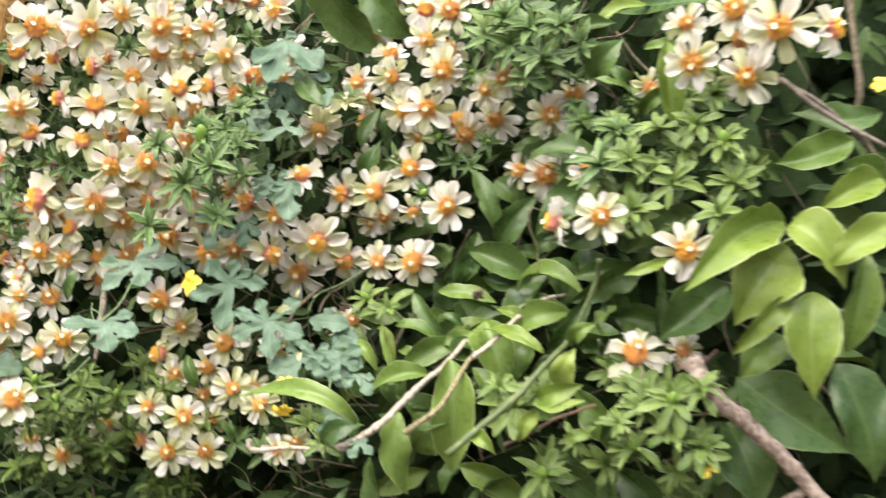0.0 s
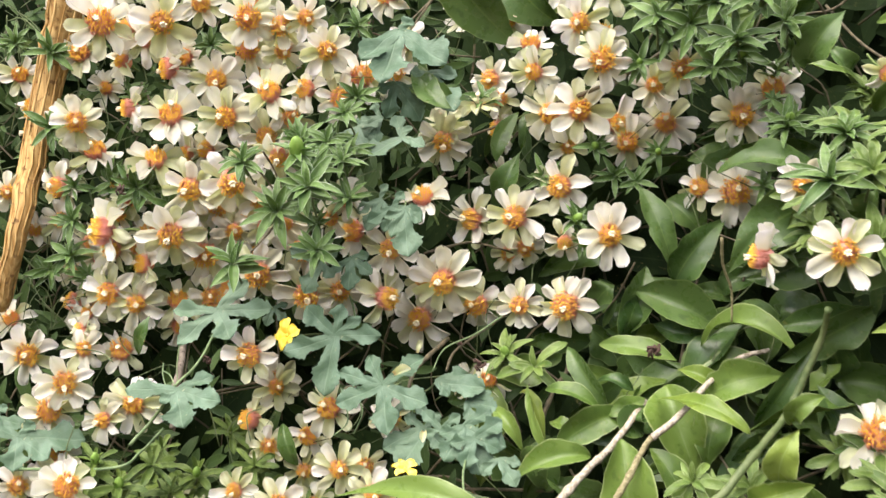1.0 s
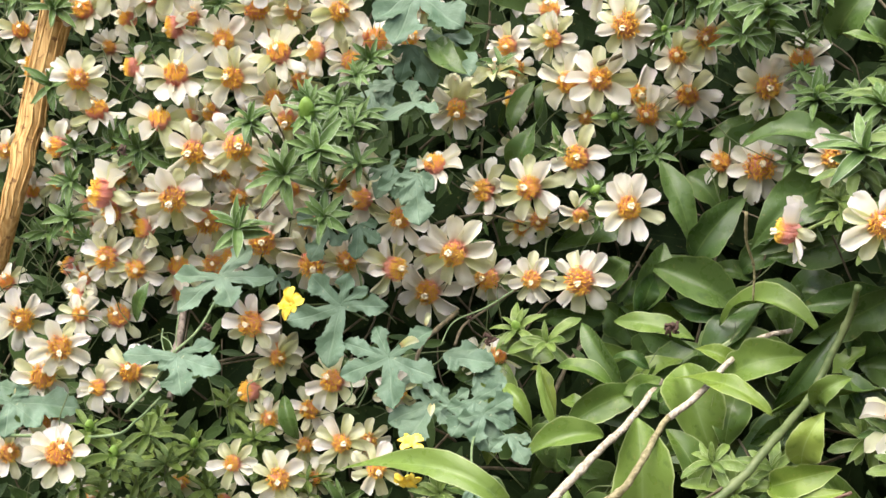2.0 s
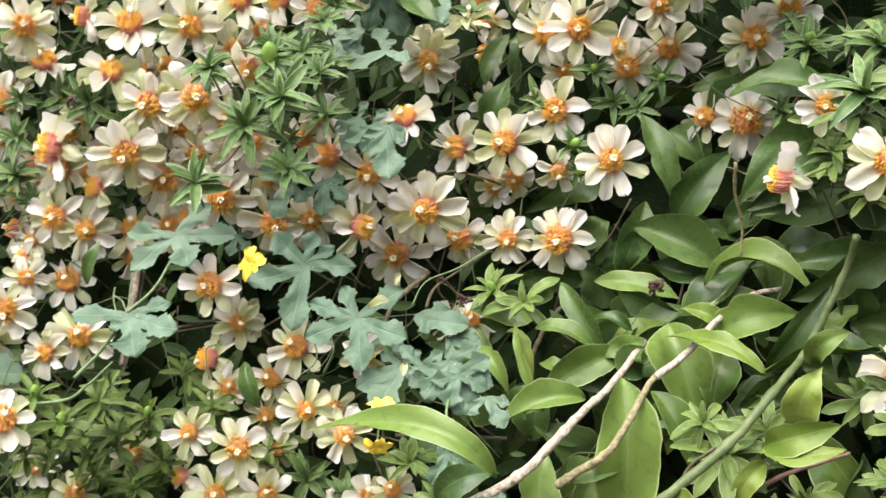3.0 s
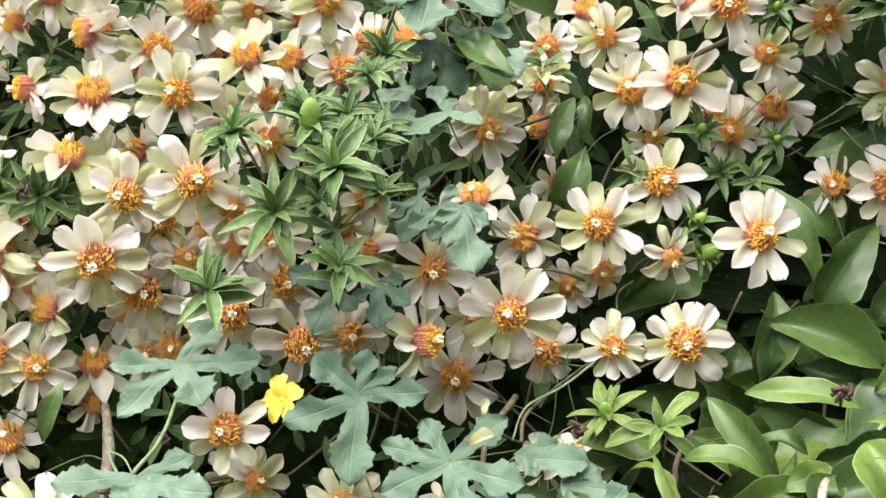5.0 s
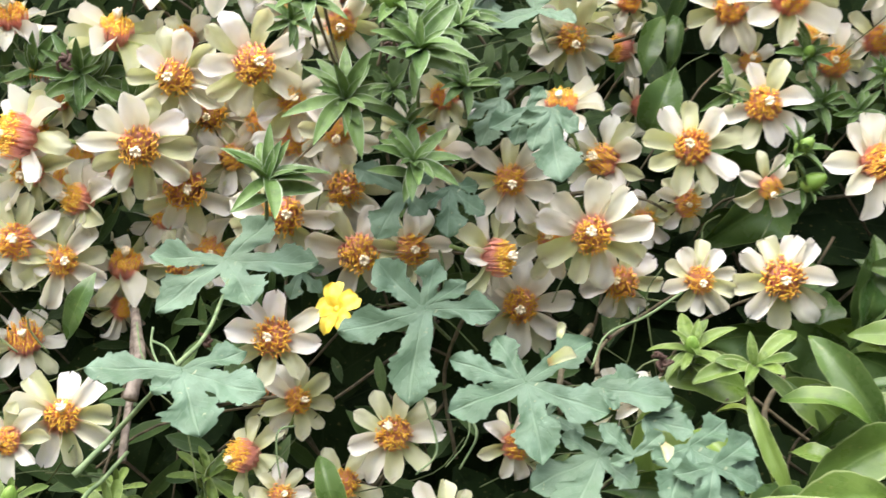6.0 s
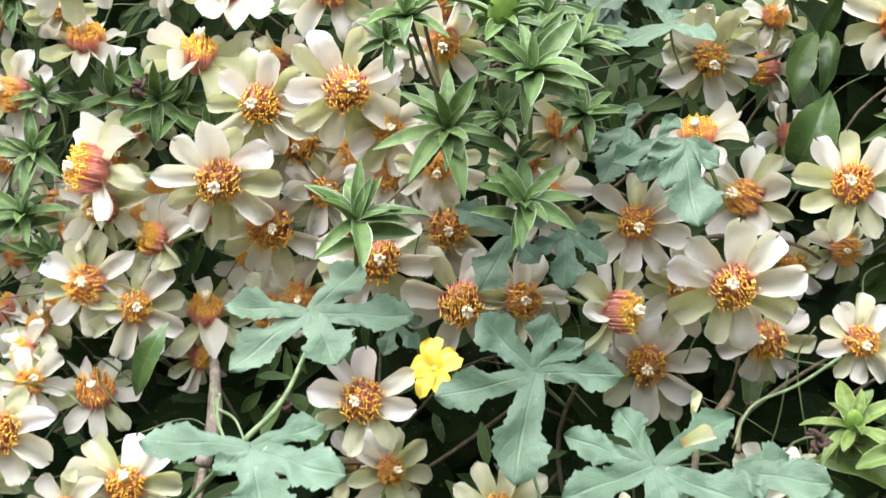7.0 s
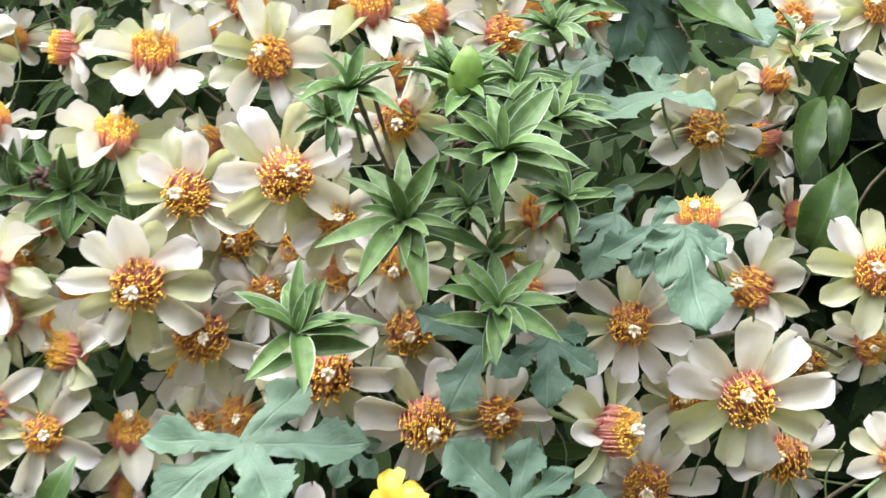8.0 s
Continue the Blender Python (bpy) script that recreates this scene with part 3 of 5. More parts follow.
def vine_leaf(place, normal, lobes):
    """A lobed leaf of the creeper round its stalk at place; a lobe's angle counts from the horizontal in the blade's plane."""
    n, p = Vector(normal).normalized(), Vector(place)
    e = (Vector((1, 0, 0)) - n * n.x).normalized()
    turn = Matrix((e, n.cross(e), n)).transposed().to_4x4()
    FRONT.append(tuple(p))
    back = p - creeper.location
    part("leaf", lobed_mesh(lobes), creeper, Matrix.Translation(back) @ turn)
    size = max(length for _, length, _ in lobes)
    away = -sum((Vector((math.cos(radians(a)), math.sin(radians(a)), 0)) * length for a, length, _ in lobes), Vector())
    away = (turn @ away).normalized()
    pts = smooth_line([back - n * size * 0.02, back + away * size * 0.10 - n * size * 0.35, back + away * size * 0.3 - n * size * 0.7], 4)
    v, f, t = tube(pts, [size * 0.018] * len(pts), 6)
    part("petiole", mesh("petiole", v, f, t, [VINE_STEM]), creeper)


def yellow_petal_mesh():
    def point(u, s):
        w = 0.185 * math.sin(math.pi * (0.08 + 0.62 * u)) ** 0.8 * max(0.04, 1 - max(0, (u - 0.8) / 0.205) ** 2.2) ** 0.5
        return (0.5 * u - 0.05 * (1 - abs(s)) * max(0, u - 0.85) * 4, s * w, 0.10 * math.sin(3.4 * u) + 0.10 * w * math.cos(5 * s) + 0.05 * s * u + 0.02 * math.sin(9 * u * s))

    v, f, t = blade(9, 6, point, 0.008)
    return mesh("petal", v, f, t, [YELLOW])


YELLOW_PETAL = yellow_petal_mesh()


def yellow_flower(x, y, z, d, yaw, pitch):
    m = facing(x, y, z, yaw, pitch, R.uniform(0, 360), d)
    v, f = ball(6, 10, lambda a, b: (0.07 * math.sin(a) * math.cos(b), 0.07 * math.sin(a) * math.sin(b), 0.04 + 0.08 * math.cos(a)))
    ob = part("yellow_flower", mesh("yellow_flower", v, f, None, [ANTHER]), creeper, None, "small bright yellow five-petalled flower")
    ob.matrix_local = Matrix.Translation(-creeper.location) @ m
    for k in range(5):
        part("petal", YELLOW_PETAL, ob, Matrix.Rotation(radians(72 * k + R.uniform(-9, 9)), 4, "Z") @ Matrix.Rotation(radians(-R.uniform(-8, 30)), 4, "Y"))
    v, f, t = tube(smooth_line([(0, 0, 0), (0, 0.05, -0.3), (0.1, 0.2, -1.2)], 4), [0.03] * 9, 6)
    part("stalk", mesh("stalk", v, f, t, [GREEN_STEM]), ob)


def withered_bloom(x, y, z, size, yaw, pitch):
    """A shrivelled dark brown remnant: a knot of curled dry strips."""
    t = thing("withered_bloom", facing(x, y, z, yaw, pitch, R.uniform(0, 360), size), "shrivelled dark brown withered blossom", "dead flower", "withered blossoms")
    for k in range(9):
        a, q, b = R.uniform(0, 6.28), R.uniform(0.25, 0.5), R.uniform(-0.4, 0.5)
        mid = Vector((math.cos(a), math.sin(a), b)) * q * 0.5 + Vector((0, 0, 0.18))
        end = Vector((math.cos(a + 0.9), math.sin(a + 0.9), b + R.uniform(-0.8, 0.6))) * q
        pts = smooth_line([(0, 0, -0.1), mid, end], 4)
        v, f, _ = tube(pts, [0.05 + 0.05 * math.sin(i * 1.3 + k) ** 2 for i in range(len(pts))], 5)
        part("dry_petal", mesh("dry_petal", v, f, None, [DRY]), t)


def petal_or_bud(x, y, z, size, yaw, pitch, spin):
    """A shed petal lying on a vine leaf; the upright one stands in for a closed cream bud."""
    t = thing("petal_or_bud", facing(x, y, z, yaw, pitch, spin, 1.0), "cream petal shed onto a blue-green vine leaf, also drawn for a closed bud", "petal", "shed petals")
    part("petal_blade", R.choice(SEPALS), t, Matrix.Scale(size, 4))


# ---- ground and the inside of the shrub, coloured dark for shade ----
def front(x, z):
    """How far in the shrub's front lies at x across and z up, from what grows there."""
    d = (PLACED[:, 0] - x) ** 2 + (PLACED[:, 2] - z) ** 2
    w = np.exp(-d / 0.0018) + 1e-6 / (d + 0.01)
    return float((w * PLACED[:, 1]).sum() / w.sum())


def ground():
    n = 24
    s = [math.copysign(abs(k / n * 2 - 1) ** 3, k / n * 2 - 1) * 400 for k in range(n + 1)]
    verts = [(x, y, 0.02 * noise.noise((x * 0.7, y * 0.7, 0)) if abs(x) + abs(y) < 8 else 0.0) for x in s for y in s]
    faces = [(i * (n + 1) + j, (i + 1) * (n + 1) + j, (i + 1) * (n + 1) + j + 1, i * (n + 1) + j + 1) for i in range(n) for j in range(n)]
    tagged(new("ground", mesh("ground", verts, faces, None, [SOIL])), "dark bare soil under the shrub", "ground", kind="structure")


ground()


def shrub_body(x, y, z, a, b):
    """A point of the lumpy body that fills the shrub's far side, and the way out of it."""
    n = Vector((math.sin(a) * math.cos(b), math.sin(a) * math.sin(b), math.cos(a)))
    e = Vector([math.copysign(abs(c) ** 0.6, c) for c in n])
    k = 1 + 0.10 * noise.noise(n * 4.0)
    return Vector((x + 1.75 * e.x * k, y + 0.62 * e.y * k, max(0.0, z + 1.12 * e.z * k))), n


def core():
    """The inner mass of the shrub, which closes the view; its shade is put into the colour."""
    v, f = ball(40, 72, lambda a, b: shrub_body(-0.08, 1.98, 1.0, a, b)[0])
    tagged(new("backdrop", mesh("backdrop", v, f, [(0.3, 0.2)] * len(v), [INNER_SHADE])), "dense foliage closing the back of the shrub, shade put into its colour", "foliage", kind="structure")


core()

# ---- stems ----
stem("tendril", 0.0003, (-0.132, 0.902, 1.260), (-0.127, 0.894, 1.254), (-0.128, 0.893, 1.247), (-0.134, 0.894, 1.239))
stem("branch", 0.0023, (-0.0624, 0.8000, 1.1957), (-0.0495, 0.7980, 1.2015), (-0.0323, 0.8000, 1.2124), (-0.0176, 0.8100, 1.2263), (-0.0069, 0.8250, 1.2349), (0.0053, 0.8450, 1.2428), (0.0229, 0.8740, 1.2602))
stem("paletwig", 0.0017, (-0.1119, 0.8000, 1.2023), (-0.1088, 0.8000, 1.1958), (-0.0863, 0.8000, 1.1975), (-0.0624, 0.8000, 1.1957))
stem("olivetwig", 0.0019, (-0.0185, 0.8100, 1.2053), (-0.0100, 0.8080, 1.2118), (0.0017, 0.8060, 1.2204), (0.0104, 0.8100, 1.2331), (0.0193, 0.8200, 1.2471), (0.0263, 0.8250, 1.2535))
stem("paletwig", 0.0017, (0.0225, 0.8220, 1.2503), (0.0358, 0.8300, 1.2596), (0.0507, 0.8450, 1.2728), (0.0670, 0.8600, 1.2834), (0.0836, 0.8680, 1.2873))
stem("greenstem", 0.0021, (0.0075, 0.7650, 1.2009), (0.0290, 0.7700, 1.2182), (0.0481, 0.7800, 1.2327), (0.0622, 0.7900, 1.2469), (0.0811, 0.8120, 1.2627), (0.0899, 0.8150, 1.2793), (0.0974, 0.8120, 1.2992), (0.0974, 0.8000, 1.3119))
stem("redstem", 0.0011, (0.0416, 0.8000, 1.2004), (0.0551, 0.7950, 1.2076), (0.0703, 0.7900, 1.2177), (0.0806, 0.7900, 1.2216), (0.0949, 0.7900, 1.2270))
stem("olivetwig", 0.0008, (0.0581, 0.8500, 1.3432), (0.0601, 0.8600, 1.3297), (0.0655, 0.8700, 1.3168), (0.0663, 0.8750, 1.3008))
stem("greybranch", 0.0058, (0.1496, 0.7800, 1.2540), (0.1586, 0.7650, 1.2365), (0.1786, 0.7700, 1.2204), (0.2046, 0.7750, 1.1963), (0.2195, 0.7750, 1.1801), (0.2393, 0.7750, 1.1590))
stem("greybranch", 0.003, (0.2195, 0.7750, 1.1817), (0.2095, 0.7850, 1.1737), (0.1944, 0.7900, 1.1630))
stem("trunk", 0.0115, (-0.320, 0.972, 1.506), (-0.336, 0.984, 1.467), (-0.345, 0.973, 1.407), (-0.350, 0.958, 1.349), (-0.369, 0.971, 1.301))
stem("tendril", 0.0009, (-0.315, 0.883, 1.218), (-0.251, 0.856, 1.225), (-0.241, 0.870, 1.231), (-0.234, 0.886, 1.241))
stem("greytwig", 0.0026, (-0.241, 0.925, 1.256), (-0.240, 0.934, 1.270), (-0.249, 0.969, 1.290))
stem("petiole", 0.0008, (-0.217, 0.855, 1.268), (-0.211, 0.878, 1.279), (-0.207, 0.905, 1.300))
stem("petiole", 0.0010, (-0.246, 0.868, 1.235), (-0.235, 0.876, 1.249), (-0.218, 0.857, 1.267))
stem("twig", 0.0008, (-0.082, 0.907, 1.271), (-0.078, 0.918, 1.281), (-0.061, 0.930, 1.293), (-0.048, 0.928, 1.302))
stem("petiole", 0.0007, (-0.134, 0.918, 1.296), (-0.135, 0.917, 1.305), (-0.137, 0.915, 1.312))
stem("twig", 0.0006, (-0.181, 0.897, 1.391), (-0.178, 0.907, 1.383), (-0.173, 0.911, 1.369))
stem("twig", 0.0007, (-0.184, 0.877, 1.385), (-0.181, 0.889, 1.380), (-0.176, 0.899, 1.371))
stem("twig", 0.0007, (-0.161, 0.895, 1.387), (-0.161, 0.890, 1.377), (-0.162, 0.892, 1.370))
stem("twig", 0.0006, (-0.179, 0.911, 1.350), (-0.186, 0.919, 1.344), (-0.190, 0.904, 1.336))
stem("twig", 0.0008, (-0.096, 0.926, 1.335), (-0.073, 0.948, 1.341), (-0.057, 0.942, 1.338), (-0.045, 0.949, 1.334))
stem("twig", 0.0013, (-0.082, 0.918, 1.288), (-0.097, 0.891, 1.273), (-0.100, 0.877, 1.258))
stem("twig", 0.0013, (-0.030, 0.887, 1.248), (-0.023, 0.905, 1.262), (-0.015, 0.909, 1.273))
stem("greytwig", 0.0019, (0.206, 0.809, 1.422), (0.233, 0.806, 1.401), (0.267, 0.799, 1.381))
stem("twig", 0.0012, (-0.029, 0.949, 1.418), (0.007, 0.908, 1.427), (0.035, 0.900, 1.442), (0.050, 0.902, 1.454))
stem("tendril", 0.0007, (-0.062, 0.869, 1.248), (-0.066, 0.828, 1.232), (-0.061, 0.789, 1.222))
stem("tendril", 0.0005, (-0.141, 0.909, 1.261), (-0.136, 0.904, 1.244), (-0.143, 0.899, 1.236))
stem("tendril", 0.0005, (-0.128, 0.894, 1.257), (-0.125, 0.887, 1.250), (-0.130, 0.888, 1.239))
stem("tendril", 0.0004, (-0.243, 0.941, 1.283), (-0.237, 0.918, 1.272), (-0.229, 0.895, 1.265))
stem("greytwig", 0.0015, (-0.242, 0.923, 1.235), (-0.244, 0.945, 1.264), (-0.252, 0.986, 1.293), (-0.251, 0.986, 1.319))
stem("twig", 0.0008, (-0.280, 0.981, 1.441), (-0.258, 0.953, 1.413), (-0.247, 0.945, 1.400))
stem("redtwig", 0.0014, (0.146, 0.822, 1.253), (0.153, 0.796, 1.246), (0.170, 0.807, 1.258))
stem("twig", 0.0008, (0.028, 0.792, 1.198), (0.031, 0.786, 1.218), (0.041, 0.780, 1.229))

stem("twig", 0.0024, (0.2570, 0.8500, 1.5000), (0.2602, 0.8400, 1.4545), (0.2615, 0.8300, 1.4179), (0.2594, 0.8300, 1.4004), (0.2666, 0.8200, 1.3788), (0.2788, 0.8200, 1.3685))
stem("greytwig", 0.0016, (0.2073, 0.8200, 1.4232), (0.2284, 0.8150, 1.4108), (0.2457, 0.8150, 1.3972), (0.2614, 0.8200, 1.3822))
stem("tendril", 0.0004, (-0.2252, 0.8620, 1.2791), (-0.2250, 0.8600, 1.2736), (-0.2216, 0.8550, 1.2677), (-0.2188, 0.8520, 1.2645))
stem("tendril", 0.0004, (-0.2253, 0.8610, 1.2752), (-0.2203, 0.8580, 1.2731), (-0.2164, 0.8530, 1.2680))
stem("tendril", 0.0004, (-0.1835, 0.9000, 1.2502), (-0.1881, 0.8900, 1.2489), (-0.1884, 0.8900, 1.2422), (-0.1868, 0.8900, 1.2340))
stem("tendril", 0.0005, (-0.0518, 0.9100, 1.3007), (-0.0658, 0.9050, 1.2915), (-0.0816, 0.8950, 1.2843), (-0.0877, 0.8900, 1.2727))

# ---- broad leaves ----
broad_leaf((0.0637, 0.9120, 1.2951), (0.0403, 0.9110, 1.3088), (0.0183, 0.9220, 1.3144), 0.0230, -10, 0)
broad_leaf((0.0748, 0.9300, 1.3100), (0.0626, 0.9265, 1.3132), (0.0519, 0.9350, 1.3153), 0.0126, 0, 0)
broad_leaf((0.0004, 0.8920, 1.2873), (0.0204, 0.8790, 1.2867), (0.0393, 0.8780, 1.2805), 0.0131, 15, 0.5)
broad_leaf((0.0599, 0.9150, 1.2931), (0.0451, 0.9115, 1.2917), (0.0304, 0.9200, 1.2965), 0.0129, 0, 0)
broad_leaf((0.0540, 0.9000, 1.2861), (0.0722, 0.8700, 1.3005), (0.0974, 0.8600, 1.2837), 0.0153, 25, 0.5)
broad_leaf((0.0908, 0.9200, 1.3023), (0.1075, 0.9040, 1.3011), (0.1224, 0.9000, 1.2850), 0.0263, 0, 0)
broad_leaf((0.0510, 0.8550, 1.2644), (0.0657, 0.8400, 1.2752), (0.0903, 0.8500, 1.2767), 0.0196, 0, 0.5)
broad_leaf((0.0659, 0.8120, 1.2542), (0.0475, 0.8200, 1.2658), (0.0264, 0.8530, 1.2643), 0.0103, 25, 1)
broad_leaf((0.0577, 0.8680, 1.2684), (0.0490, 0.8655, 1.2748), (0.0388, 0.8750, 1.2763), 0.0103, 0, 1)
broad_leaf((0.0326, 0.8620, 1.2699), (0.0383, 0.8500, 1.2491), (0.0470, 0.8500, 1.2248), 0.0267, 0, 0.5)
broad_leaf((0.0577, 0.8550, 1.2596), (0.0524, 0.8465, 1.2472), (0.0510, 0.8500, 1.2301), 0.0203, 10, 0.5)
broad_leaf((0.0083, 0.8260, 1.2488), (0.0114, 0.8180, 1.2152), (0.0107, 0.8300, 1.1767), 0.0278, -8, 0.5)
broad_leaf((0.0234, 0.8450, 1.2411), (0.0341, 0.8365, 1.2282), (0.0412, 0.8400, 1.2083), 0.0144, 15, 0.5)
broad_leaf((-0.0222, 0.8300, 1.2147), (-0.0251, 0.8220, 1.1914), (-0.0168, 0.8300, 1.1629), 0.0210, 10, 0.5)
broad_leaf((0.0128, 0.8720, 1.2547), (-0.0057, 0.8660, 1.2488), (-0.0241, 0.8720, 1.2343), 0.0163, -10, 0.5)
broad_leaf((-0.0052, 0.8500, 1.2361), (-0.0242, 0.8440, 1.2352), (-0.0448, 0.8500, 1.2212), 0.0142, 20, 0.5)
broad_leaf((-0.0161, 0.8850, 1.2863), (-0.0056, 0.8740, 1.2710), (0.0057, 0.8750, 1.2560), 0.0120, -35, 0)
broad_leaf((-0.0277, 0.8800, 1.2647), (-0.0133, 0.8700, 1.2646), (0.0018, 0.8720, 1.2546), 0.0100, 25, 0.5)
broad_leaf((0.0175, 0.8780, 1.2652), (0.0076, 0.8755, 1.2705), (-0.0014, 0.8850, 1.2685), 0.0085, 20, 0)
broad_leaf((0.0228, 0.8730, 1.2618), (0.0103, 0.8665, 1.2571), (0.0011, 0.8720, 1.2536), 0.0104, 0, 0.5)
broad_leaf((-0.0372, 0.8850, 1.2669), (-0.0332, 0.8725, 1.2487), (-0.0259, 0.8720, 1.2328), 0.0062, -35, 0.5)
broad_leaf((-0.0245, 0.8800, 1.2482), (-0.0175, 0.8715, 1.2477), (-0.0092, 0.8750, 1.2450), 0.0085, 10, 0.5)
broad_leaf((-0.0346, 0.8650, 1.2271), (-0.0294, 0.8565, 1.2326), (-0.0231, 0.8600, 1.2279), 0.0146, 0, 0)
broad_leaf((0.0751, 0.7950, 1.2365), (0.0755, 0.7865, 1.2491), (0.0832, 0.7900, 1.2603), 0.0153, 0, 1)
broad_leaf((0.0598, 0.7820, 1.2292), (0.0675, 0.7675, 1.2359), (0.0846, 0.7650, 1.2417), 0.0131, -15, 1)
broad_leaf((0.0606, 0.7850, 1.2273), (0.0669, 0.7650, 1.2292), (0.0856, 0.7620, 1.2333), 0.0114, 20, 1)
broad_leaf((0.0832, 0.8100, 1.2594), (0.0850, 0.7990, 1.2681), (0.0962, 0.8000, 1.2735), 0.0094, 0, 0.5)
broad_leaf((0.0743, 0.8500, 1.2509), (0.0839, 0.8390, 1.2692), (0.0988, 0.8400, 1.2906), 0.0135, -20, 0)
broad_leaf((0.0567, 0.8000, 1.2226), (0.0485, 0.7940, 1.2158), (0.0448, 0.8000, 1.2033), 0.0140, 0, 0.5)
broad_leaf((0.0611, 0.7850, 1.2232), (0.0534, 0.7790, 1.2165), (0.0496, 0.7850, 1.2050), 0.0094, 0, 1)
broad_leaf((0.0230, 0.7750, 1.2099), (0.0278, 0.7640, 1.2094), (0.0355, 0.7650, 1.2010), 0.0095, 0, 1)
broad_leaf((0.0917, 0.7800, 1.2102), (0.0823, 0.7790, 1.2096), (0.0766, 0.7900, 1.2056), 0.0081, 0, 0.5)
broad_leaf((0.0604, 0.8850, 1.3764), (0.0843, 0.8700, 1.3829), (0.1154, 0.8800, 1.3756), 0.0163, 20, 0)
broad_leaf((0.1165, 0.8750, 1.3632), (0.0853, 0.8680, 1.3500), (0.0641, 0.8730, 1.3249), 0.0290, -10, 0)
broad_leaf((0.1233, 0.9000, 1.3449), (0.0996, 0.8940, 1.3278), (0.0772, 0.9000, 1.3213), 0.0268, -15, 0)
broad_leaf((0.0242, 0.9250, 1.3710), (0.0341, 0.9155, 1.3488), (0.0420, 0.9180, 1.3220), 0.0151, 10, 0)
broad_leaf((0.0423, 0.9200, 1.3194), (0.0523, 0.9140, 1.3369), (0.0710, 0.9200, 1.3553), 0.0204, -10, 0)
broad_leaf((0.0814, 0.9500, 1.3961), (0.0655, 0.9440, 1.3906), (0.0521, 0.9500, 1.3870), 0.0124, 0, 0)
broad_leaf((0.0864, 0.9300, 1.3255), (0.0742, 0.9240, 1.3192), (0.0674, 0.9300, 1.3106), 0.0164, 0, 0)
broad_leaf((0.0398, 0.9400, 1.3646), (0.0514, 0.9340, 1.3542), (0.0596, 0.9400, 1.3422), 0.0195, 0, 0)
broad_leaf((-0.0429, 0.7450, 1.2214), (-0.0704, 0.7400, 1.2396), (-0.1201, 0.7860, 1.2283), 0.0124, 18, 0.5)
broad_leaf((-0.0679, 0.8000, 1.2004), (-0.0571, 0.7940, 1.2100), (-0.0420, 0.8000, 1.2116), 0.0128, 0, 0)
broad_leaf((-0.0143, 0.8200, 1.2073), (-0.0039, 0.8140, 1.2114), (0.0113, 0.8200, 1.2121), 0.0120, 0, 0)
broad_leaf((0.0156, 0.9200, 1.2915), (0.0221, 0.9190, 1.3078), (0.0275, 0.9300, 1.3275), 0.0163, 0, 0)
broad_leaf((0.0220, 0.8700, 1.2446), (0.0149, 0.8640, 1.2524), (0.0243, 0.8700, 1.2583), 0.0147, 0, 0)
broad_leaf((-0.0418, 0.9000, 1.2600), (-0.0339, 0.8865, 1.2578), (-0.0280, 0.8850, 1.2374), 0.0067, 20, 1)
broad_leaf((-0.0550, 0.8900, 1.2522), (-0.0474, 0.8790, 1.2480), (-0.0396, 0.8800, 1.2327), 0.0086, 0, 0.5)
broad_leaf((0.1984, 0.7680, 1.3355), (0.1679, 0.7450, 1.3273), (0.1318, 0.7160, 1.2978), 0.0267, -10, 1)
broad_leaf((0.2020, 0.7720, 1.3209), (0.1835, 0.7620, 1.3012), (0.1702, 0.7650, 1.2759), 0.0389, 0, 1)
broad_leaf((0.2049, 0.7620, 1.2969), (0.1843, 0.7520, 1.2809), (0.1676, 0.7570, 1.2606), 0.0151, -25, 1)
broad_leaf((0.2055, 0.7850, 1.2679), (0.1879, 0.7765, 1.2574), (0.1769, 0.7800, 1.2437), 0.0228, 0, 0.5)
broad_leaf((0.2145, 0.7620, 1.2957), (0.2099, 0.7520, 1.2688), (0.2141, 0.7570, 1.2350), 0.0333, 8, 1)
broad_leaf((0.2016, 0.7680, 1.3339), (0.2150, 0.7550, 1.3232), (0.2313, 0.7600, 1.2979), 0.0284, 0, 1)
broad_leaf((0.2667, 0.7650, 1.3402), (0.2378, 0.7500, 1.3260), (0.2215, 0.7550, 1.3113), 0.0206, 0, 1)
broad_leaf((0.2508, 0.7850, 1.3188), (0.2459, 0.7790, 1.2878), (0.2405, 0.7850, 1.2593), 0.0216, 0, 0.5)
broad_leaf((0.1837, 0.8120, 1.2410), (0.2131, 0.8000, 1.2191), (0.2516, 0.8050, 1.1965), 0.0399, 0, 0)
broad_leaf((0.2504, 0.8350, 1.2469), (0.2663, 0.8265, 1.2111), (0.2745, 0.8300, 1.1735), 0.0442, 0, 0)
broad_leaf((0.1768, 0.8150, 1.2969), (0.1551, 0.8090, 1.2795), (0.1359, 0.8150, 1.2630), 0.0328, 0, 0)
broad_leaf((0.1333, 0.7720, 1.3139), (0.1198, 0.7625, 1.3086), (0.1068, 0.7650, 1.3042), 0.0070, 0, 1)
broad_leaf((0.1767, 0.8100, 1.2137), (0.1869, 0.7990, 1.1919), (0.1954, 0.8000, 1.1622), 0.0378, 0, 0)
broad_leaf((0.2476, 0.8000, 1.3848), (0.2208, 0.7940, 1.3735), (0.2015, 0.8000, 1.3703), 0.0214, 0, 0.5)
broad_leaf((0.2611, 0.7900, 1.3620), (0.2402, 0.7815, 1.3532), (0.2228, 0.7850, 1.3427), 0.0210, 0, 1)
broad_leaf((0.2682, 0.8000, 1.3574), (0.2525, 0.7940, 1.3670), (0.2345, 0.8000, 1.3638), 0.0167, 0, 0.5)
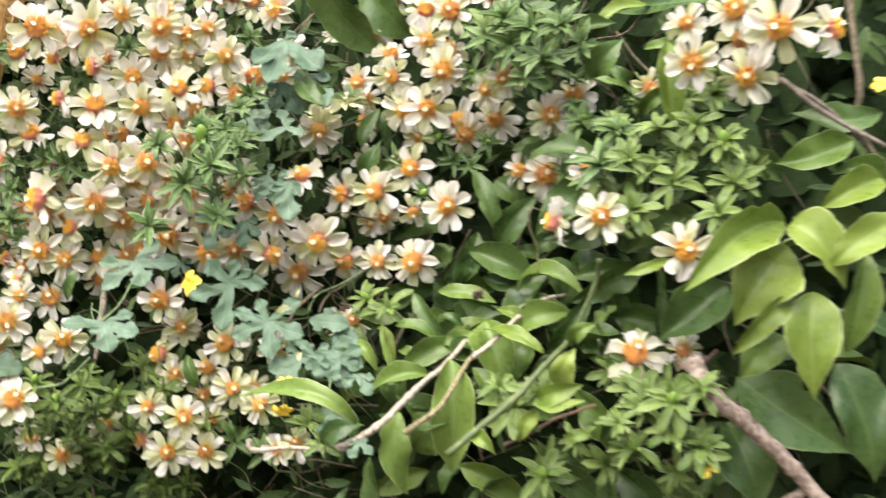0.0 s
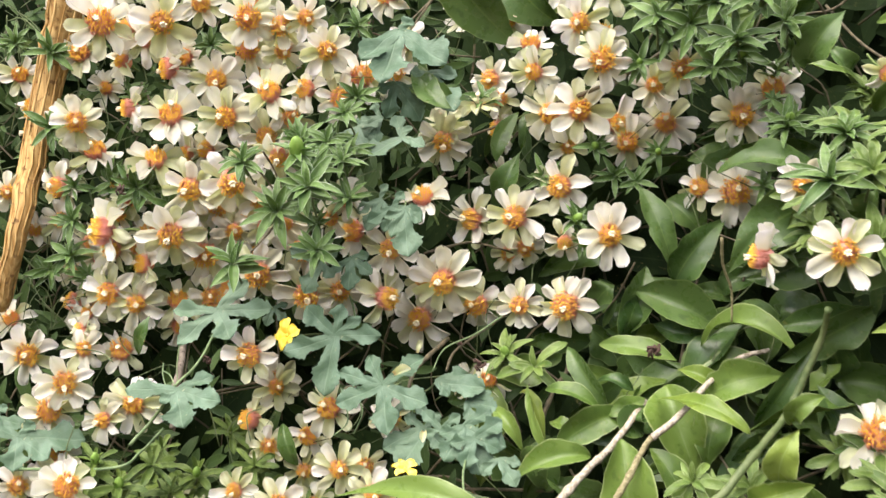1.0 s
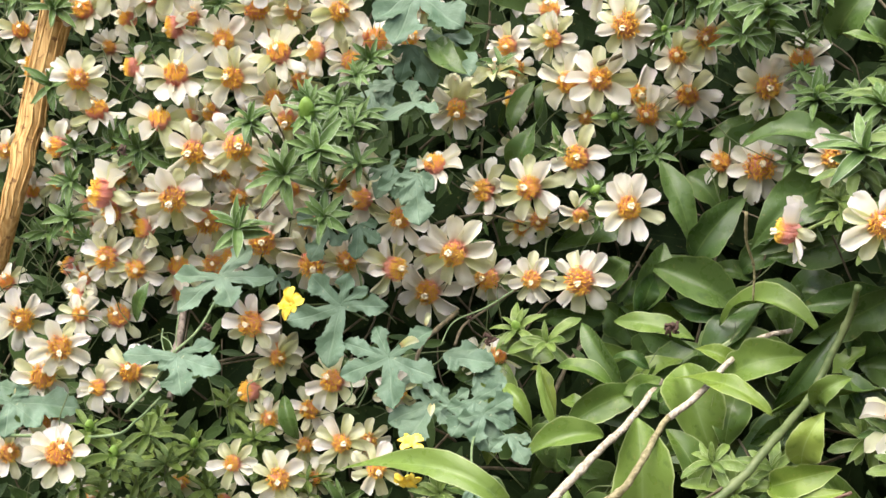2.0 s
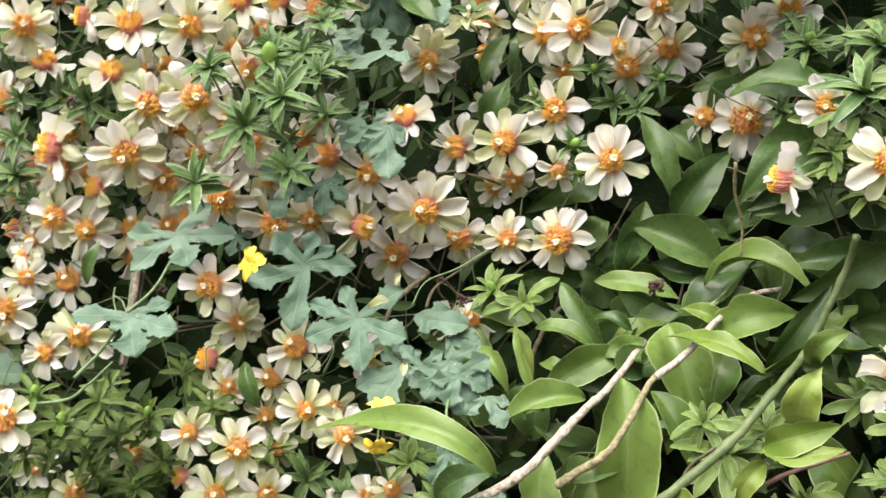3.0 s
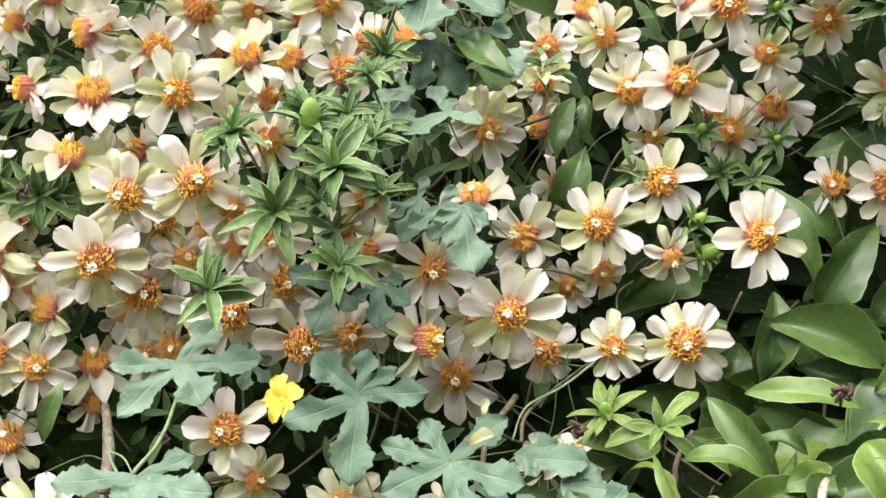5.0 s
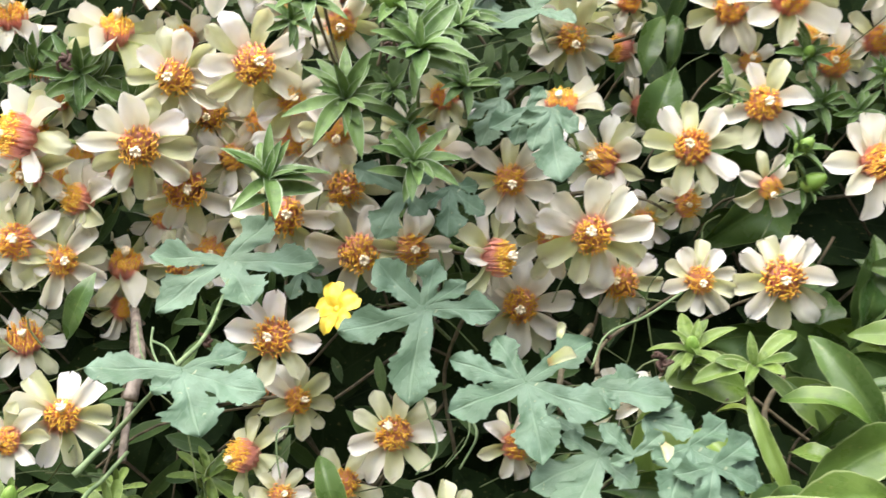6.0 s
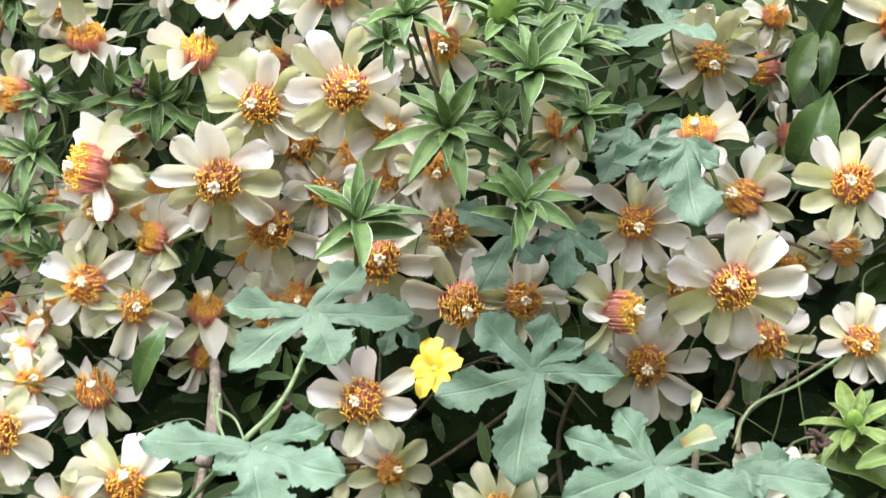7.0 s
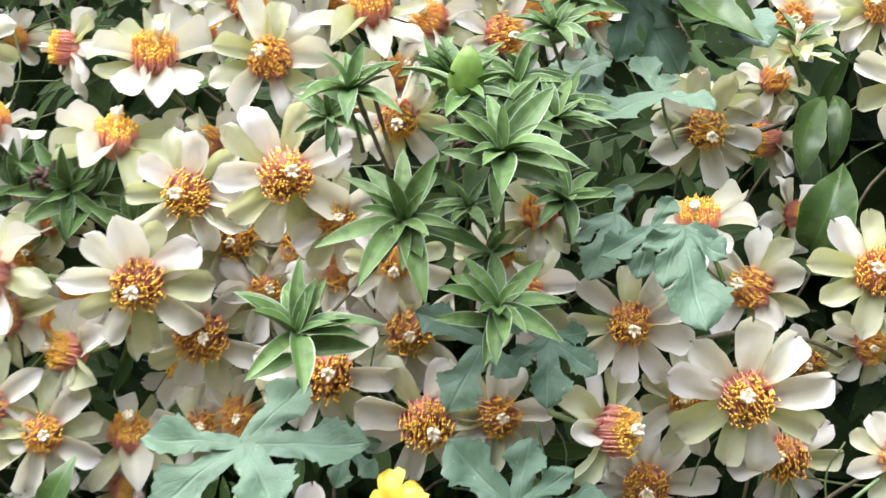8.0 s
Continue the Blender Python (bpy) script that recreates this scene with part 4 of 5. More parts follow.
broad_leaf((0.1386, 0.8100, 1.4435), (0.1378, 0.8000, 1.4168), (0.1442, 0.8000, 1.3873), 0.0175, 0, 1)
broad_leaf((0.1459, 0.9100, 1.4829), (0.1223, 0.8990, 1.4800), (0.1034, 0.9000, 1.4662), 0.0130, 20, 1)
broad_leaf((0.2714, 0.8200, 1.4030), (0.2420, 0.8140, 1.3971), (0.2162, 0.8200, 1.4026), 0.0206, 0, 0)
broad_leaf((-0.0911, 0.9550, 1.5158), (-0.0755, 0.9650, 1.4891), (-0.0457, 0.9850, 1.4599), 0.0333, -55, 0)
broad_leaf((-0.0618, 1.0000, 1.5215), (-0.0396, 0.9940, 1.4904), (-0.0181, 1.0000, 1.4744), 0.0344, -45, 0)
broad_leaf((-0.0998, 0.9350, 1.4423), (-0.0923, 0.9150, 1.4239), (-0.0789, 0.9100, 1.4145), 0.0135, 0, 0)
broad_leaf((-0.0445, 0.9650, 1.4177), (-0.0549, 0.9520, 1.4012), (-0.0565, 0.9500, 1.3871), 0.0112, -20, 0)
broad_leaf((-0.0397, 0.9700, 1.4199), (-0.0403, 0.9615, 1.4072), (-0.0429, 0.9650, 1.3945), 0.0077, 35, 0)
broad_leaf((-0.0533, 0.9550, 1.3663), (-0.0504, 0.9450, 1.3773), (-0.0425, 0.9550, 1.3941), 0.0170, 0, 0)
broad_leaf((-0.2659, 0.9350, 1.2758), (-0.2606, 0.9240, 1.2877), (-0.2553, 0.9250, 1.2995), 0.0085, 0, 0)
broad_leaf((-0.1751, 0.9150, 1.2396), (-0.1709, 0.9090, 1.2279), (-0.1666, 0.9150, 1.2163), 0.0093, 0, 0)
broad_leaf((0.0359, 0.9316, 1.4861), (0.0534, 0.9277, 1.4792), (0.0708, 0.9359, 1.4723), 0.0210, 0, 0)
broad_leaf((0.1114, 0.9527, 1.4638), (0.1124, 0.9300, 1.4746), (0.1133, 0.9193, 1.4854), 0.0140, 0, 0)
broad_leaf((0.2161, 0.8346, 1.4775), (0.1650, 0.8848, 1.4822), (0.1139, 0.9470, 1.4869), 0.0228, 0, 0)
broad_leaf((0.0487, 0.9419, 1.4855), (0.0713, 0.9407, 1.4927), (0.0940, 0.9516, 1.4998), 0.0244, 0, 0)
broad_leaf((-0.1031, 0.9280, 1.4299), (-0.0897, 0.9179, 1.4249), (-0.0764, 0.9197, 1.4200), 0.0165, 0, 0)
broad_leaf((0.1042, 0.8800, 1.4301), (0.1078, 0.8660, 1.4413), (0.1211, 0.8700, 1.4556), 0.0208, 0, 0)
broad_leaf((0.1250, 0.8720, 1.4185), (0.1175, 0.8580, 1.4268), (0.1108, 0.8620, 1.4375), 0.0150, 10, 0)
broad_leaf((0.1246, 0.8600, 1.4201), (0.1098, 0.8460, 1.4238), (0.0977, 0.8500, 1.4264), 0.0061, 15, 0.5)
broad_leaf((0.1310, 0.8500, 1.4457), (0.1421, 0.8360, 1.4444), (0.1567, 0.8400, 1.4387), 0.0096, 0, 0.5)
broad_leaf((0.1288, 0.8450, 1.4029), (0.1343, 0.8310, 1.4118), (0.1500, 0.8350, 1.4165), 0.0101, -20, 0.5)
broad_leaf((0.0924, 0.8900, 1.4604), (0.1001, 0.8760, 1.4642), (0.1173, 0.8800, 1.4671), 0.0128, 0, 0)

# ---- vine ----
vine_leaf((-0.2095, 0.9060, 1.3038), (0.05, -0.86, 0.51), ((-176, 0.0247, 0.8), (-135, 0.0289, 0.9), (55, 0.0245, 0.9), (3, 0.0311, 0.9), (-61, 0.0212, 1.3)))
vine_leaf((-0.1421, 0.9020, 1.2901), (-0.08, -0.98, 0.2), ((136, 0.0239, 0.95), (80, 0.0182, 0.8), (38, 0.0176, 0.65), (1, 0.0254, 0.8), (-163, 0.0303, 0.85), (-98, 0.0332, 1.1)))
vine_leaf((-0.1121, 0.8736, 1.2672), (-0.15, -0.9, 0.4), ((162, 0.0248, 0.8), (118, 0.0195, 0.85), (34, 0.0261, 0.85), (-23, 0.0276, 1), (-81, 0.0272, 1.15), (-157, 0.0261, 1)))
vine_leaf((-0.2147, 0.8520, 1.2666), (0, -0.8, 0.6), ((-179, 0.0274, 0.9), (-136, 0.0108, 0.8), (-71, 0.0227, 1.35), (-17, 0.0255, 1.1), (29, 0.0199, 0.8)))
vine_leaf((-0.1510, 0.9040, 1.3307), (-0.05, -0.99, 0.15), ((-117, 0.0194, 1.2), (-47, 0.0117, 1), (157, 0.0191, 1), (35, 0.0122, 0.8)))
vine_leaf((-0.1352, 0.9080, 1.3328), (0.1, -0.97, 0.2), ((-91, 0.0184, 1.2), (-35, 0.0154, 1), (12, 0.0110, 0.9), (-139, 0.0128, 0.8)))
vine_leaf((-0.1036, 0.8960, 1.3601), (0.1, -0.97, 0.2), ((-83, 0.0279, 1.15), (-38, 0.0132, 0.75), (-148, 0.0123, 0.6), (-110, 0.0183, 0.7)))
vine_leaf((-0.1182, 0.9080, 1.3652), (-0.1, -0.97, 0.2), ((-112, 0.0195, 1), (-151, 0.0153, 0.8), (-60, 0.0109, 0.8), (69, 0.0094, 0.8)))
vine_leaf((-0.1062, 0.9100, 1.3988), (-0.1, -0.8, 0.6), ((-144, 0.0220, 1.2), (-30, 0.0154, 1), (107, 0.0171, 0.9), (62, 0.0100, 0.8)))
vine_leaf((-0.1114, 0.9200, 1.4304), (0.25, -0.95, -0.2), ((-58, 0.0254, 1.15), (-107, 0.0203, 0.9), (-32, 0.0145, 0.9), (-159, 0.0111, 0.8)))
vine_leaf((-0.1210, 0.9250, 1.4121), (-0.2, -0.9, 0.4), ((-120, 0.0168, 1.2), (-170, 0.0141, 1), (-96, 0.0185, 0.9), (114, 0.0101, 0.9)))
vine_leaf((-0.1098, 0.9250, 1.4604), (0.1, -0.8, 0.6), ((-40, 0.0362, 1.2), (-125, 0.0324, 1), (-100, 0.0406, 1), (50, 0.0111, 0.8)))
vine_leaf((-0.0945, 0.9250, 1.4360), (0.1, -0.86, 0.5), ((-58, 0.0322, 1.1), (-180, 0.0093, 0.9), (-5, 0.0177, 0.9)))
vine_leaf((-0.1330, 0.9200, 1.4059), (-0.1, -0.86, 0.5), ((-140, 0.0156, 1.1), (15, 0.0161, 1), (-70, 0.0185, 0.9)))
vine_leaf((-0.0895, 0.8680, 1.2455), (-0.1, -0.87, 0.48), ((-156, 0.0236, 1.1), (-118, 0.0245, 1.3), (-43, 0.0148, 1), (47, 0.0117, 0.9), (145, 0.0135, 0.8)))
vine_leaf((-0.0676, 0.8480, 1.2505), (0.15, -0.86, 0.49), ((-67, 0.0254, 1.35), (-25, 0.0236, 1), (38, 0.0171, 0.9), (-115, 0.0206, 1.1), (-155, 0.0132, 0.9)))
vine_leaf((-0.0493, 0.8320, 1.2377), (0.2, -0.9, 0.4), ((-57, 0.0158, 1.2), (-136, 0.0120, 1), (-12, 0.0109, 0.9)))
vine_leaf((-0.0661, 0.8350, 1.2123), (0.1, -0.95, 0.3), ((-114, 0.0154, 1.2), (-42, 0.0095, 1), (165, 0.0049, 0.9)))
vine_leaf((-0.0444, 0.7900, 1.2033), (0, -0.87, 0.49), ((-118, 0.0116, 1.2), (-44, 0.0110, 1.2), (15, 0.0055, 0.9), (-171, 0.0064, 0.8)))
vine_leaf((-0.0865, 0.8930, 1.2668), (0.1, -0.86, 0.5), ((-6, 0.0270, 1.1), (21, 0.0185, 0.9), (-44, 0.0112, 0.8)))
vine_leaf((-0.1019, 0.8900, 1.2569), (0.1, -0.86, 0.5), ((-129, 0.0155, 1), (-28, 0.0136, 1), (62, 0.0103, 0.8)))
vine_leaf((-0.3195, 0.8930, 1.2338), (0.31, -0.72, 0.62), ((9, 0.0359, 1.1), (-80, 0.0210, 1.1), (172, 0.0236, 1), (-30, 0.0226, 1), (61, 0.0123, 0.8)))
vine_leaf((-0.3391, 0.9000, 1.2430), (0.35, -0.71, 0.61), ((2, 0.0199, 1), (-102, 0.0235, 1), (-175, 0.0206, 1), (58, 0.0116, 0.8)))
vine_leaf((-0.1854, 0.9350, 1.3037), (0.1, -0.95, 0.3), ((-104, 0.0118, 1.1), (-43, 0.0110, 1), (16, 0.0090, 0.9)))
vine_leaf((-0.1102, 0.9000, 1.3604), (0, -0.98, 0.21), ((-146, 0.0161, 1), (-11, 0.0169, 1), (57, 0.0108, 0.9), (-107, 0.0143, 1)))
vine_leaf((-0.0801, 0.8620, 1.2468), (0, -0.91, 0.41), ((137, 0.0138, 1.1), (39, 0.0121, 1), (-158, 0.0082, 0.9)))
vine_leaf((-0.0697, 0.8900, 1.2570), (0.1, -0.86, 0.5), ((-13, 0.0171, 1.3), (22, 0.0146, 0.8), (-78, 0.0119, 1.1)))
vine_leaf((-0.0621, 0.8420, 1.2456), (0.1, -0.9, 0.42), ((37, 0.0172, 1.2), (-166, 0.0121, 1.1), (-105, 0.0156, 1.2), (-21, 0.0146, 1)))
yellow_flower(-0.1709, 0.9137, 1.2894, 0.0200, -38, 12)
yellow_flower(-0.0959, 0.8386, 1.2300, 0.0142, 17, 67)
yellow_flower(-0.0959, 0.8313, 1.2158, 0.0140, 5, -41)
yellow_flower(0.1565, 0.7705, 1.1941, 0.0136, -13, 41)
# Upright petal put in place of a closed cream bud.
petal_or_bud(-0.0838, 0.8195, 1.2522, 0.0179, 3, 60, -90)
petal_or_bud(-0.0969, 0.9007, 1.2813, 0.0181, -2, 19, 80)
petal_or_bud(-0.1055, 0.8706, 1.2729, 0.0233, -12, 20, 25)
yellow_flower(0.2632, 0.8000, 1.4178, 0.0105, -20, 10)
withered_bloom(-0.1558, 0.9300, 1.3864, 0.0095, -5, 10)
withered_bloom(-0.2702, 0.9200, 1.3719, 0.0080, 5, -10)
withered_bloom(-0.2763, 0.9438, 1.3784, 0.0083, 14, 6)
withered_bloom(-0.0633, 0.8938, 1.2762, 0.0082, -17, 1)
withered_bloom(-0.2140, 0.9020, 1.2764, 0.0065, 8, 1)
withered_bloom(-0.0754, 0.9202, 1.2842, 0.0045, -14, -0)
withered_bloom(0.0275, 0.8665, 1.2860, 0.0099, -9, 11)
withered_bloom(0.1697, 0.7734, 1.2288, 0.0149, -13, 8)
withered_bloom(0.1564, 0.7887, 1.2530, 0.0133, -12, 26)

# ---- leaf whorls ----
rosette(-0.3128, 0.9519, 1.3549, 0.0303, -7, 18, 10, False)
rosette(-0.3144, 0.9531, 1.3332, 0.0322, -3, 31, 10, False)
rosette(-0.3051, 0.9570, 1.3213, 0.0264, 24, 25, 9, False)
rosette(-0.3118, 0.9535, 1.3753, 0.0224, 16, 17, 9, False)
rosette(-0.1852, 0.8716, 1.3839, 0.0310, 3, 38, 9, False)
rosette(-0.1586, 0.8840, 1.3879, 0.0300, 4, 52, 9, 1.55)
rosette(-0.1500, 0.8703, 1.3702, 0.0375, 0, 32, 10, False)
rosette(-0.1360, 0.8907, 1.3849, 0.0285, 2, 40, 9, False)
rosette(-0.1360, 0.8989, 1.4111, 0.0285, -3, 38, 9, False)
rosette(-0.1721, 0.8935, 1.3583, 0.0415, 1, 20, 13, False)
rosette(-0.1491, 0.8855, 1.3369, 0.0345, -3, 26, 11, False)
rosette(-0.1963, 0.8916, 1.3298, 0.0405, 5, 36, 8, False)
rosette(-0.1329, 0.8923, 1.3650, 0.0300, 7, 34, 9, False)
rosette(-0.1566, 0.8890, 1.3613, 0.0205, -3, 42, 8, False)
rosette(-0.2305, 0.9522, 1.4093, 0.0220, 7, 32, 9, False)
rosette(-0.2708, 0.9463, 1.3747, 0.0341, 7, -3, 9, False)
rosette(-0.1913, 0.8909, 1.3832, 0.0220, 14, 4, 8, False)
rosette(-0.1513, 0.9011, 1.3522, 0.0210, -22, 10, 7, False)
rosette(-0.2903, 0.9608, 1.3779, 0.0339, -10, 7, 10, False)
rosette(-0.1661, 0.9058, 1.4013, 0.0219, -1, 21, 8, False)
rosette(-0.1431, 0.9009, 1.3991, 0.0216, 3, 21, 8, False)
rosette(-0.0491, 0.9053, 1.2800, 0.0320, -19, 44, 8, True, 1)
rosette(-0.0332, 0.8885, 1.2755, 0.0400, -11, 30, 5, False, 1)
rosette(-0.0291, 0.9263, 1.3778, 0.0252, -1, 7, 8, False)
rosette(-0.3340, 0.9697, 1.4589, 0.0341, 25, 21, 11, False)
rosette(-0.3300, 0.9595, 1.4114, 0.0353, 25, 15, 11, False)
rosette(-0.1300, 0.9043, 1.4206, 0.0275, 11, 13, 10, False)
rosette(0.0967, 0.8833, 1.4028, 0.0294, -11, 20, 9, True)
rosette(-0.0004, 0.9260, 1.3942, 0.0242, -2, 5, 8, True)
rosette(0.0347, 0.9356, 1.3912, 0.0229, -5, 6, 7, True)
rosette(0.0218, 0.8947, 1.4350, 0.0272, -4, 11, 9, True)
rosette(-0.0123, 0.9050, 1.3523, 0.0250, 35, 30, 7, 1.5)
rosette(-0.0085, 0.9080, 1.3404, 0.0220, 40, 20, 6, 1.5)
rosette(0.0745, 0.8998, 1.4398, 0.0428, -8, 11, 10, True)
rosette(0.1088, 0.8140, 1.3897, 0.0335, -13, 41, 10, False)
rosette(0.0370, 0.8898, 1.4481, 0.0368, -5, 20, 10, False)
rosette(-0.0628, 0.9312, 1.4217, 0.0247, 5, 43, 8, False)
rosette(0.0972, 0.7946, 1.3683, 0.0398, -13, 33, 11, False)
rosette(-0.1600, 0.9010, 1.3965, 0.0324, 14, 40, 9, False)
rosette(-0.1325, 0.8996, 1.3916, 0.0268, 11, 25, 8, False)
rosette(-0.1497, 0.8806, 1.3788, 0.0318, 13, 26, 9, False)
rosette(-0.2799, 0.9596, 1.3743, 0.0301, 22, 17, 9, False)
rosette(-0.2800, 0.9712, 1.4290, 0.0271, 21, 23, 9, False)
rosette(0.0104, 0.9381, 1.3783, 0.0277, -2, 7, 6, False)
rosette(-0.1335, 0.9260, 1.4634, 0.0248, 11, 19, 8, False)
rosette(-0.2290, 0.9605, 1.4597, 0.0232, 18, 20, 8, False)
rosette(-0.3358, 0.9727, 1.3241, 0.0309, 25, 21, 10, False)
rosette(-0.3456, 0.9731, 1.3966, 0.0275, 26, 16, 10, False)
rosette(-0.3605, 0.9764, 1.4663, 0.0277, 27, 11, 10, False)
rosette(0.1146, 0.8223, 1.3921, 0.0374, -10, 46, 10, True, 1)
rosette(0.1316, 0.7946, 1.3892, 0.0356, -12, 51, 9, False, 1)
rosette(0.1673, 0.7845, 1.3810, 0.0364, -16, 47, 10, True, 1)
rosette(0.1135, 0.7880, 1.3714, 0.0338, -11, 33, 10, False, 1)
rosette(0.1372, 0.7843, 1.3573, 0.0379, -13, 24, 7, False, 1)
rosette(0.1721, 0.7785, 1.3574, 0.0374, -17, 44, 10, False, 1)
rosette(0.1137, 0.7833, 1.3407, 0.0379, -11, 36, 11, False, 1)
rosette(0.1586, 0.7556, 1.3386, 0.0359, -16, 41, 9, False, 1)
rosette(0.1360, 0.7674, 1.2326, 0.0402, -3, 35, 11, True, 1)
rosette(0.1505, 0.7565, 1.2410, 0.0315, -15, 50, 10, False, 1)
rosette(0.1215, 0.7787, 1.2264, 0.0315, -12, 41, 10, True, 1)
rosette(0.1065, 0.7718, 1.2183, 0.0298, -11, 42, 10, False, 1)
rosette(0.1375, 0.7675, 1.2165, 0.0322, -14, 42, 10, False, 1)
rosette(0.0476, 0.7930, 1.2234, 0.0424, -4, 41, 10, False, 1)
rosette(0.1516, 0.7864, 1.3912, 0.0351, -15, 41, 9, False, 1)
rosette(0.1632, 0.7985, 1.4105, 0.0357, -15, 39, 9, False, 1)
rosette(0.0691, 0.9199, 1.4584, 0.0444, -6, 11, 10, False, 1)
rosette(0.0458, 0.8760, 1.4518, 0.0420, 18, 10, 10, False)
rosette(0.0599, 0.8720, 1.4617, 0.0400, -10, 25, 10, False)
rosette(0.0677, 0.8660, 1.4415, 0.0380, -20, 30, 10, False)
rosette(0.0307, 0.8820, 1.4563, 0.0360, 10, 35, 10, False)
rosette(0.0793, 0.8620, 1.4613, 0.0400, -15, 40, 10, False)
rosette(0.0576, 0.8740, 1.4301, 0.0340, 5, 5, 10, False)
rosette(0.0430, 0.8800, 1.4693, 0.0380, 0, 45, 10, False)
rosette(0.0931, 0.8720, 1.4508, 0.0340, -25, 30, 10, False)
rosette(0.0316, 0.9168, 1.4686, 0.0375, -2, 20, 10, False, 1)
rosette(0.1194, 0.7946, 1.2360, 0.0338, -11, 40, 9, False, 1)
rosette(0.1249, 0.7912, 1.3656, 0.0325, -2, 43, 9, False, 1)
rosette(0.0976, 0.8076, 1.3610, 0.0335, -19, 44, 8, False, 1)
rosette(0.1479, 0.7937, 1.3764, 0.0326, -14, 52, 9, True, 1)
rosette(0.1263, 0.7857, 1.2320, 0.0396, -10, 43, 10, False, 1)
rosette(0.0651, 0.8014, 1.1817, 0.0406, -5, 42, 10, True, 1)
rosette(0.1519, 0.7647, 1.2065, 0.0384, -12, 40, 10, False, 1)
rosette(0.1155, 0.7776, 1.2035, 0.0360, -9, 50, 9, True, 1)
rosette(-0.2362, 0.8746, 1.2227, 0.0307, 19, 37, 11, False)
rosette(-0.2192, 0.8976, 1.2132, 0.0306, 16, 38, 11, True)
rosette(-0.2486, 0.8592, 1.2145, 0.0311, 21, 38, 11, True)
rosette(-0.2317, 0.8889, 1.2051, 0.0289, 18, 39, 11, False)
rosette(-0.1917, 0.9155, 1.2154, 0.0302, 13, 28, 10, False)
rosette(-0.2153, 0.9108, 1.1880, 0.0327, 16, 40, 10, False)
rosette(-0.2652, 0.8566, 1.2060, 0.0297, 22, 39, 10, False, 1)
rosette(-0.2632, 0.8639, 1.2264, 0.0251, 22, 37, 10, True)
rosette(-0.2390, 0.8984, 1.2280, 0.0227, 18, 27, 9, False)
rosette(-0.2154, 0.9525, 1.2280, 0.0322, 15, 16, 9, False)
rosette(-0.1871, 0.9200, 1.2024, 0.0277, 13, 29, 9, False)
rosette(-0.2256, 0.8996, 1.1766, 0.0295, 17, 42, 10, True, 1)
rosette(-0.0673, 0.8016, 1.1997, 0.0261, -10, 41, 9, False, 1)
rosette(-0.1430, 0.9245, 1.1785, 0.0361, 8, 31, 9, False)
rosette(-0.0843, 0.8680, 1.2007, 0.0324, 3, 30, 9, False, 1)
rosette(-0.1183, 0.9037, 1.1750, 0.0321, 6, 32, 9, False)
rosette(0.0385, 0.7943, 1.2358, 0.0264, -23, 37, 10, False, 1)
rosette(0.0637, 0.7953, 1.2336, 0.0338, -16, 42, 10, False, 1)
rosette(-0.2675, 0.9551, 1.3740, 0.0382, 19, 23, 10, False)
rosette(-0.2497, 0.9464, 1.3631, 0.0319, 18, 14, 9, False)
rosette(-0.2603, 0.8766, 1.1989, 0.0309, 21, 40, 10, False)
rosette(-0.1453, 0.8957, 1.3952, 0.0289, 9, 30, 9, False)
rosette(0.0222, 0.9321, 1.3747, 0.0249, -8, 12, 7, False)

# ---- blossoms ----
flower(-0.0177, 0.9200, 1.3424, 0.0260, 2, -27)
flower(-0.2457, 0.9355, 1.3473, 0.0424, 12, -20)
flower(-0.2346, 0.9402, 1.3740, 0.0395, 4, -19)
flower(-0.2059, 0.9240, 1.3772, 0.0415, 11, -24)
flower(-0.2312, 0.9554, 1.3361, 0.0402, 9, -23)
flower(-0.1754, 0.9129, 1.3914, 0.0332, 3, -42)
flower(-0.2239, 0.9592, 1.3648, 0.0331, 7, -12)
flower(-0.1918, 0.9341, 1.3662, 0.0313, 3, -13)
flower(-0.2148, 0.9581, 1.3483, 0.0329, 16, -9)
flower(-0.1913, 0.9446, 1.3533, 0.0320, 23, -9)
flower(-0.1930, 0.9326, 1.3246, 0.0391, 4, -17)
flower(-0.1704, 0.9532, 1.3381, 0.0374, 0, -14)
flower(-0.1747, 0.9224, 1.3538, 0.0306, 1, -21)
flower(-0.1647, 0.9362, 1.3129, 0.0403, 0, -20)
flower(-0.1922, 0.9121, 1.2786, 0.0346, -2, 4)
flower(-0.1946, 0.9848, 1.2563, 0.0342, 3, 2)
flower(-0.1493, 0.9256, 1.2471, 0.0351, -8, 9)
flower(-0.2000, 0.9502, 1.2360, 0.0335, -47, 10)
flower(-0.1661, 0.9447, 1.2279, 0.0318, -0, 10)
flower(-0.2895, 0.9539, 1.3115, 0.0381, -4, -6)
flower(-0.2740, 0.9542, 1.3052, 0.0356, 14, -4)
flower(-0.2544, 0.9725, 1.3036, 0.0354, 16, 38)
flower(-0.2880, 0.9675, 1.2741, 0.0342, 8, 27)
flower(-0.2614, 0.9161, 1.2494, 0.0362, 13, 11)
flower(-0.2755, 0.9080, 1.2418, 0.0281, -4, 3)
flower(-0.2679, 0.9588, 1.3282, 0.0345, -40, 6)
flower(-0.2754, 0.9791, 1.3457, 0.0260, 9, 41)
flower(-0.2858, 0.9419, 1.3479, 0.0400, -50, 4)
flower(-0.3148, 0.9792, 1.3424, 0.0260, 48, -5)
flower(-0.2590, 0.9486, 1.3883, 0.0384, 11, 40)
flower(-0.3016, 0.9611, 1.3951, 0.0361, 9, 40)
flower(-0.3237, 0.9784, 1.4186, 0.0372, 21, -37)
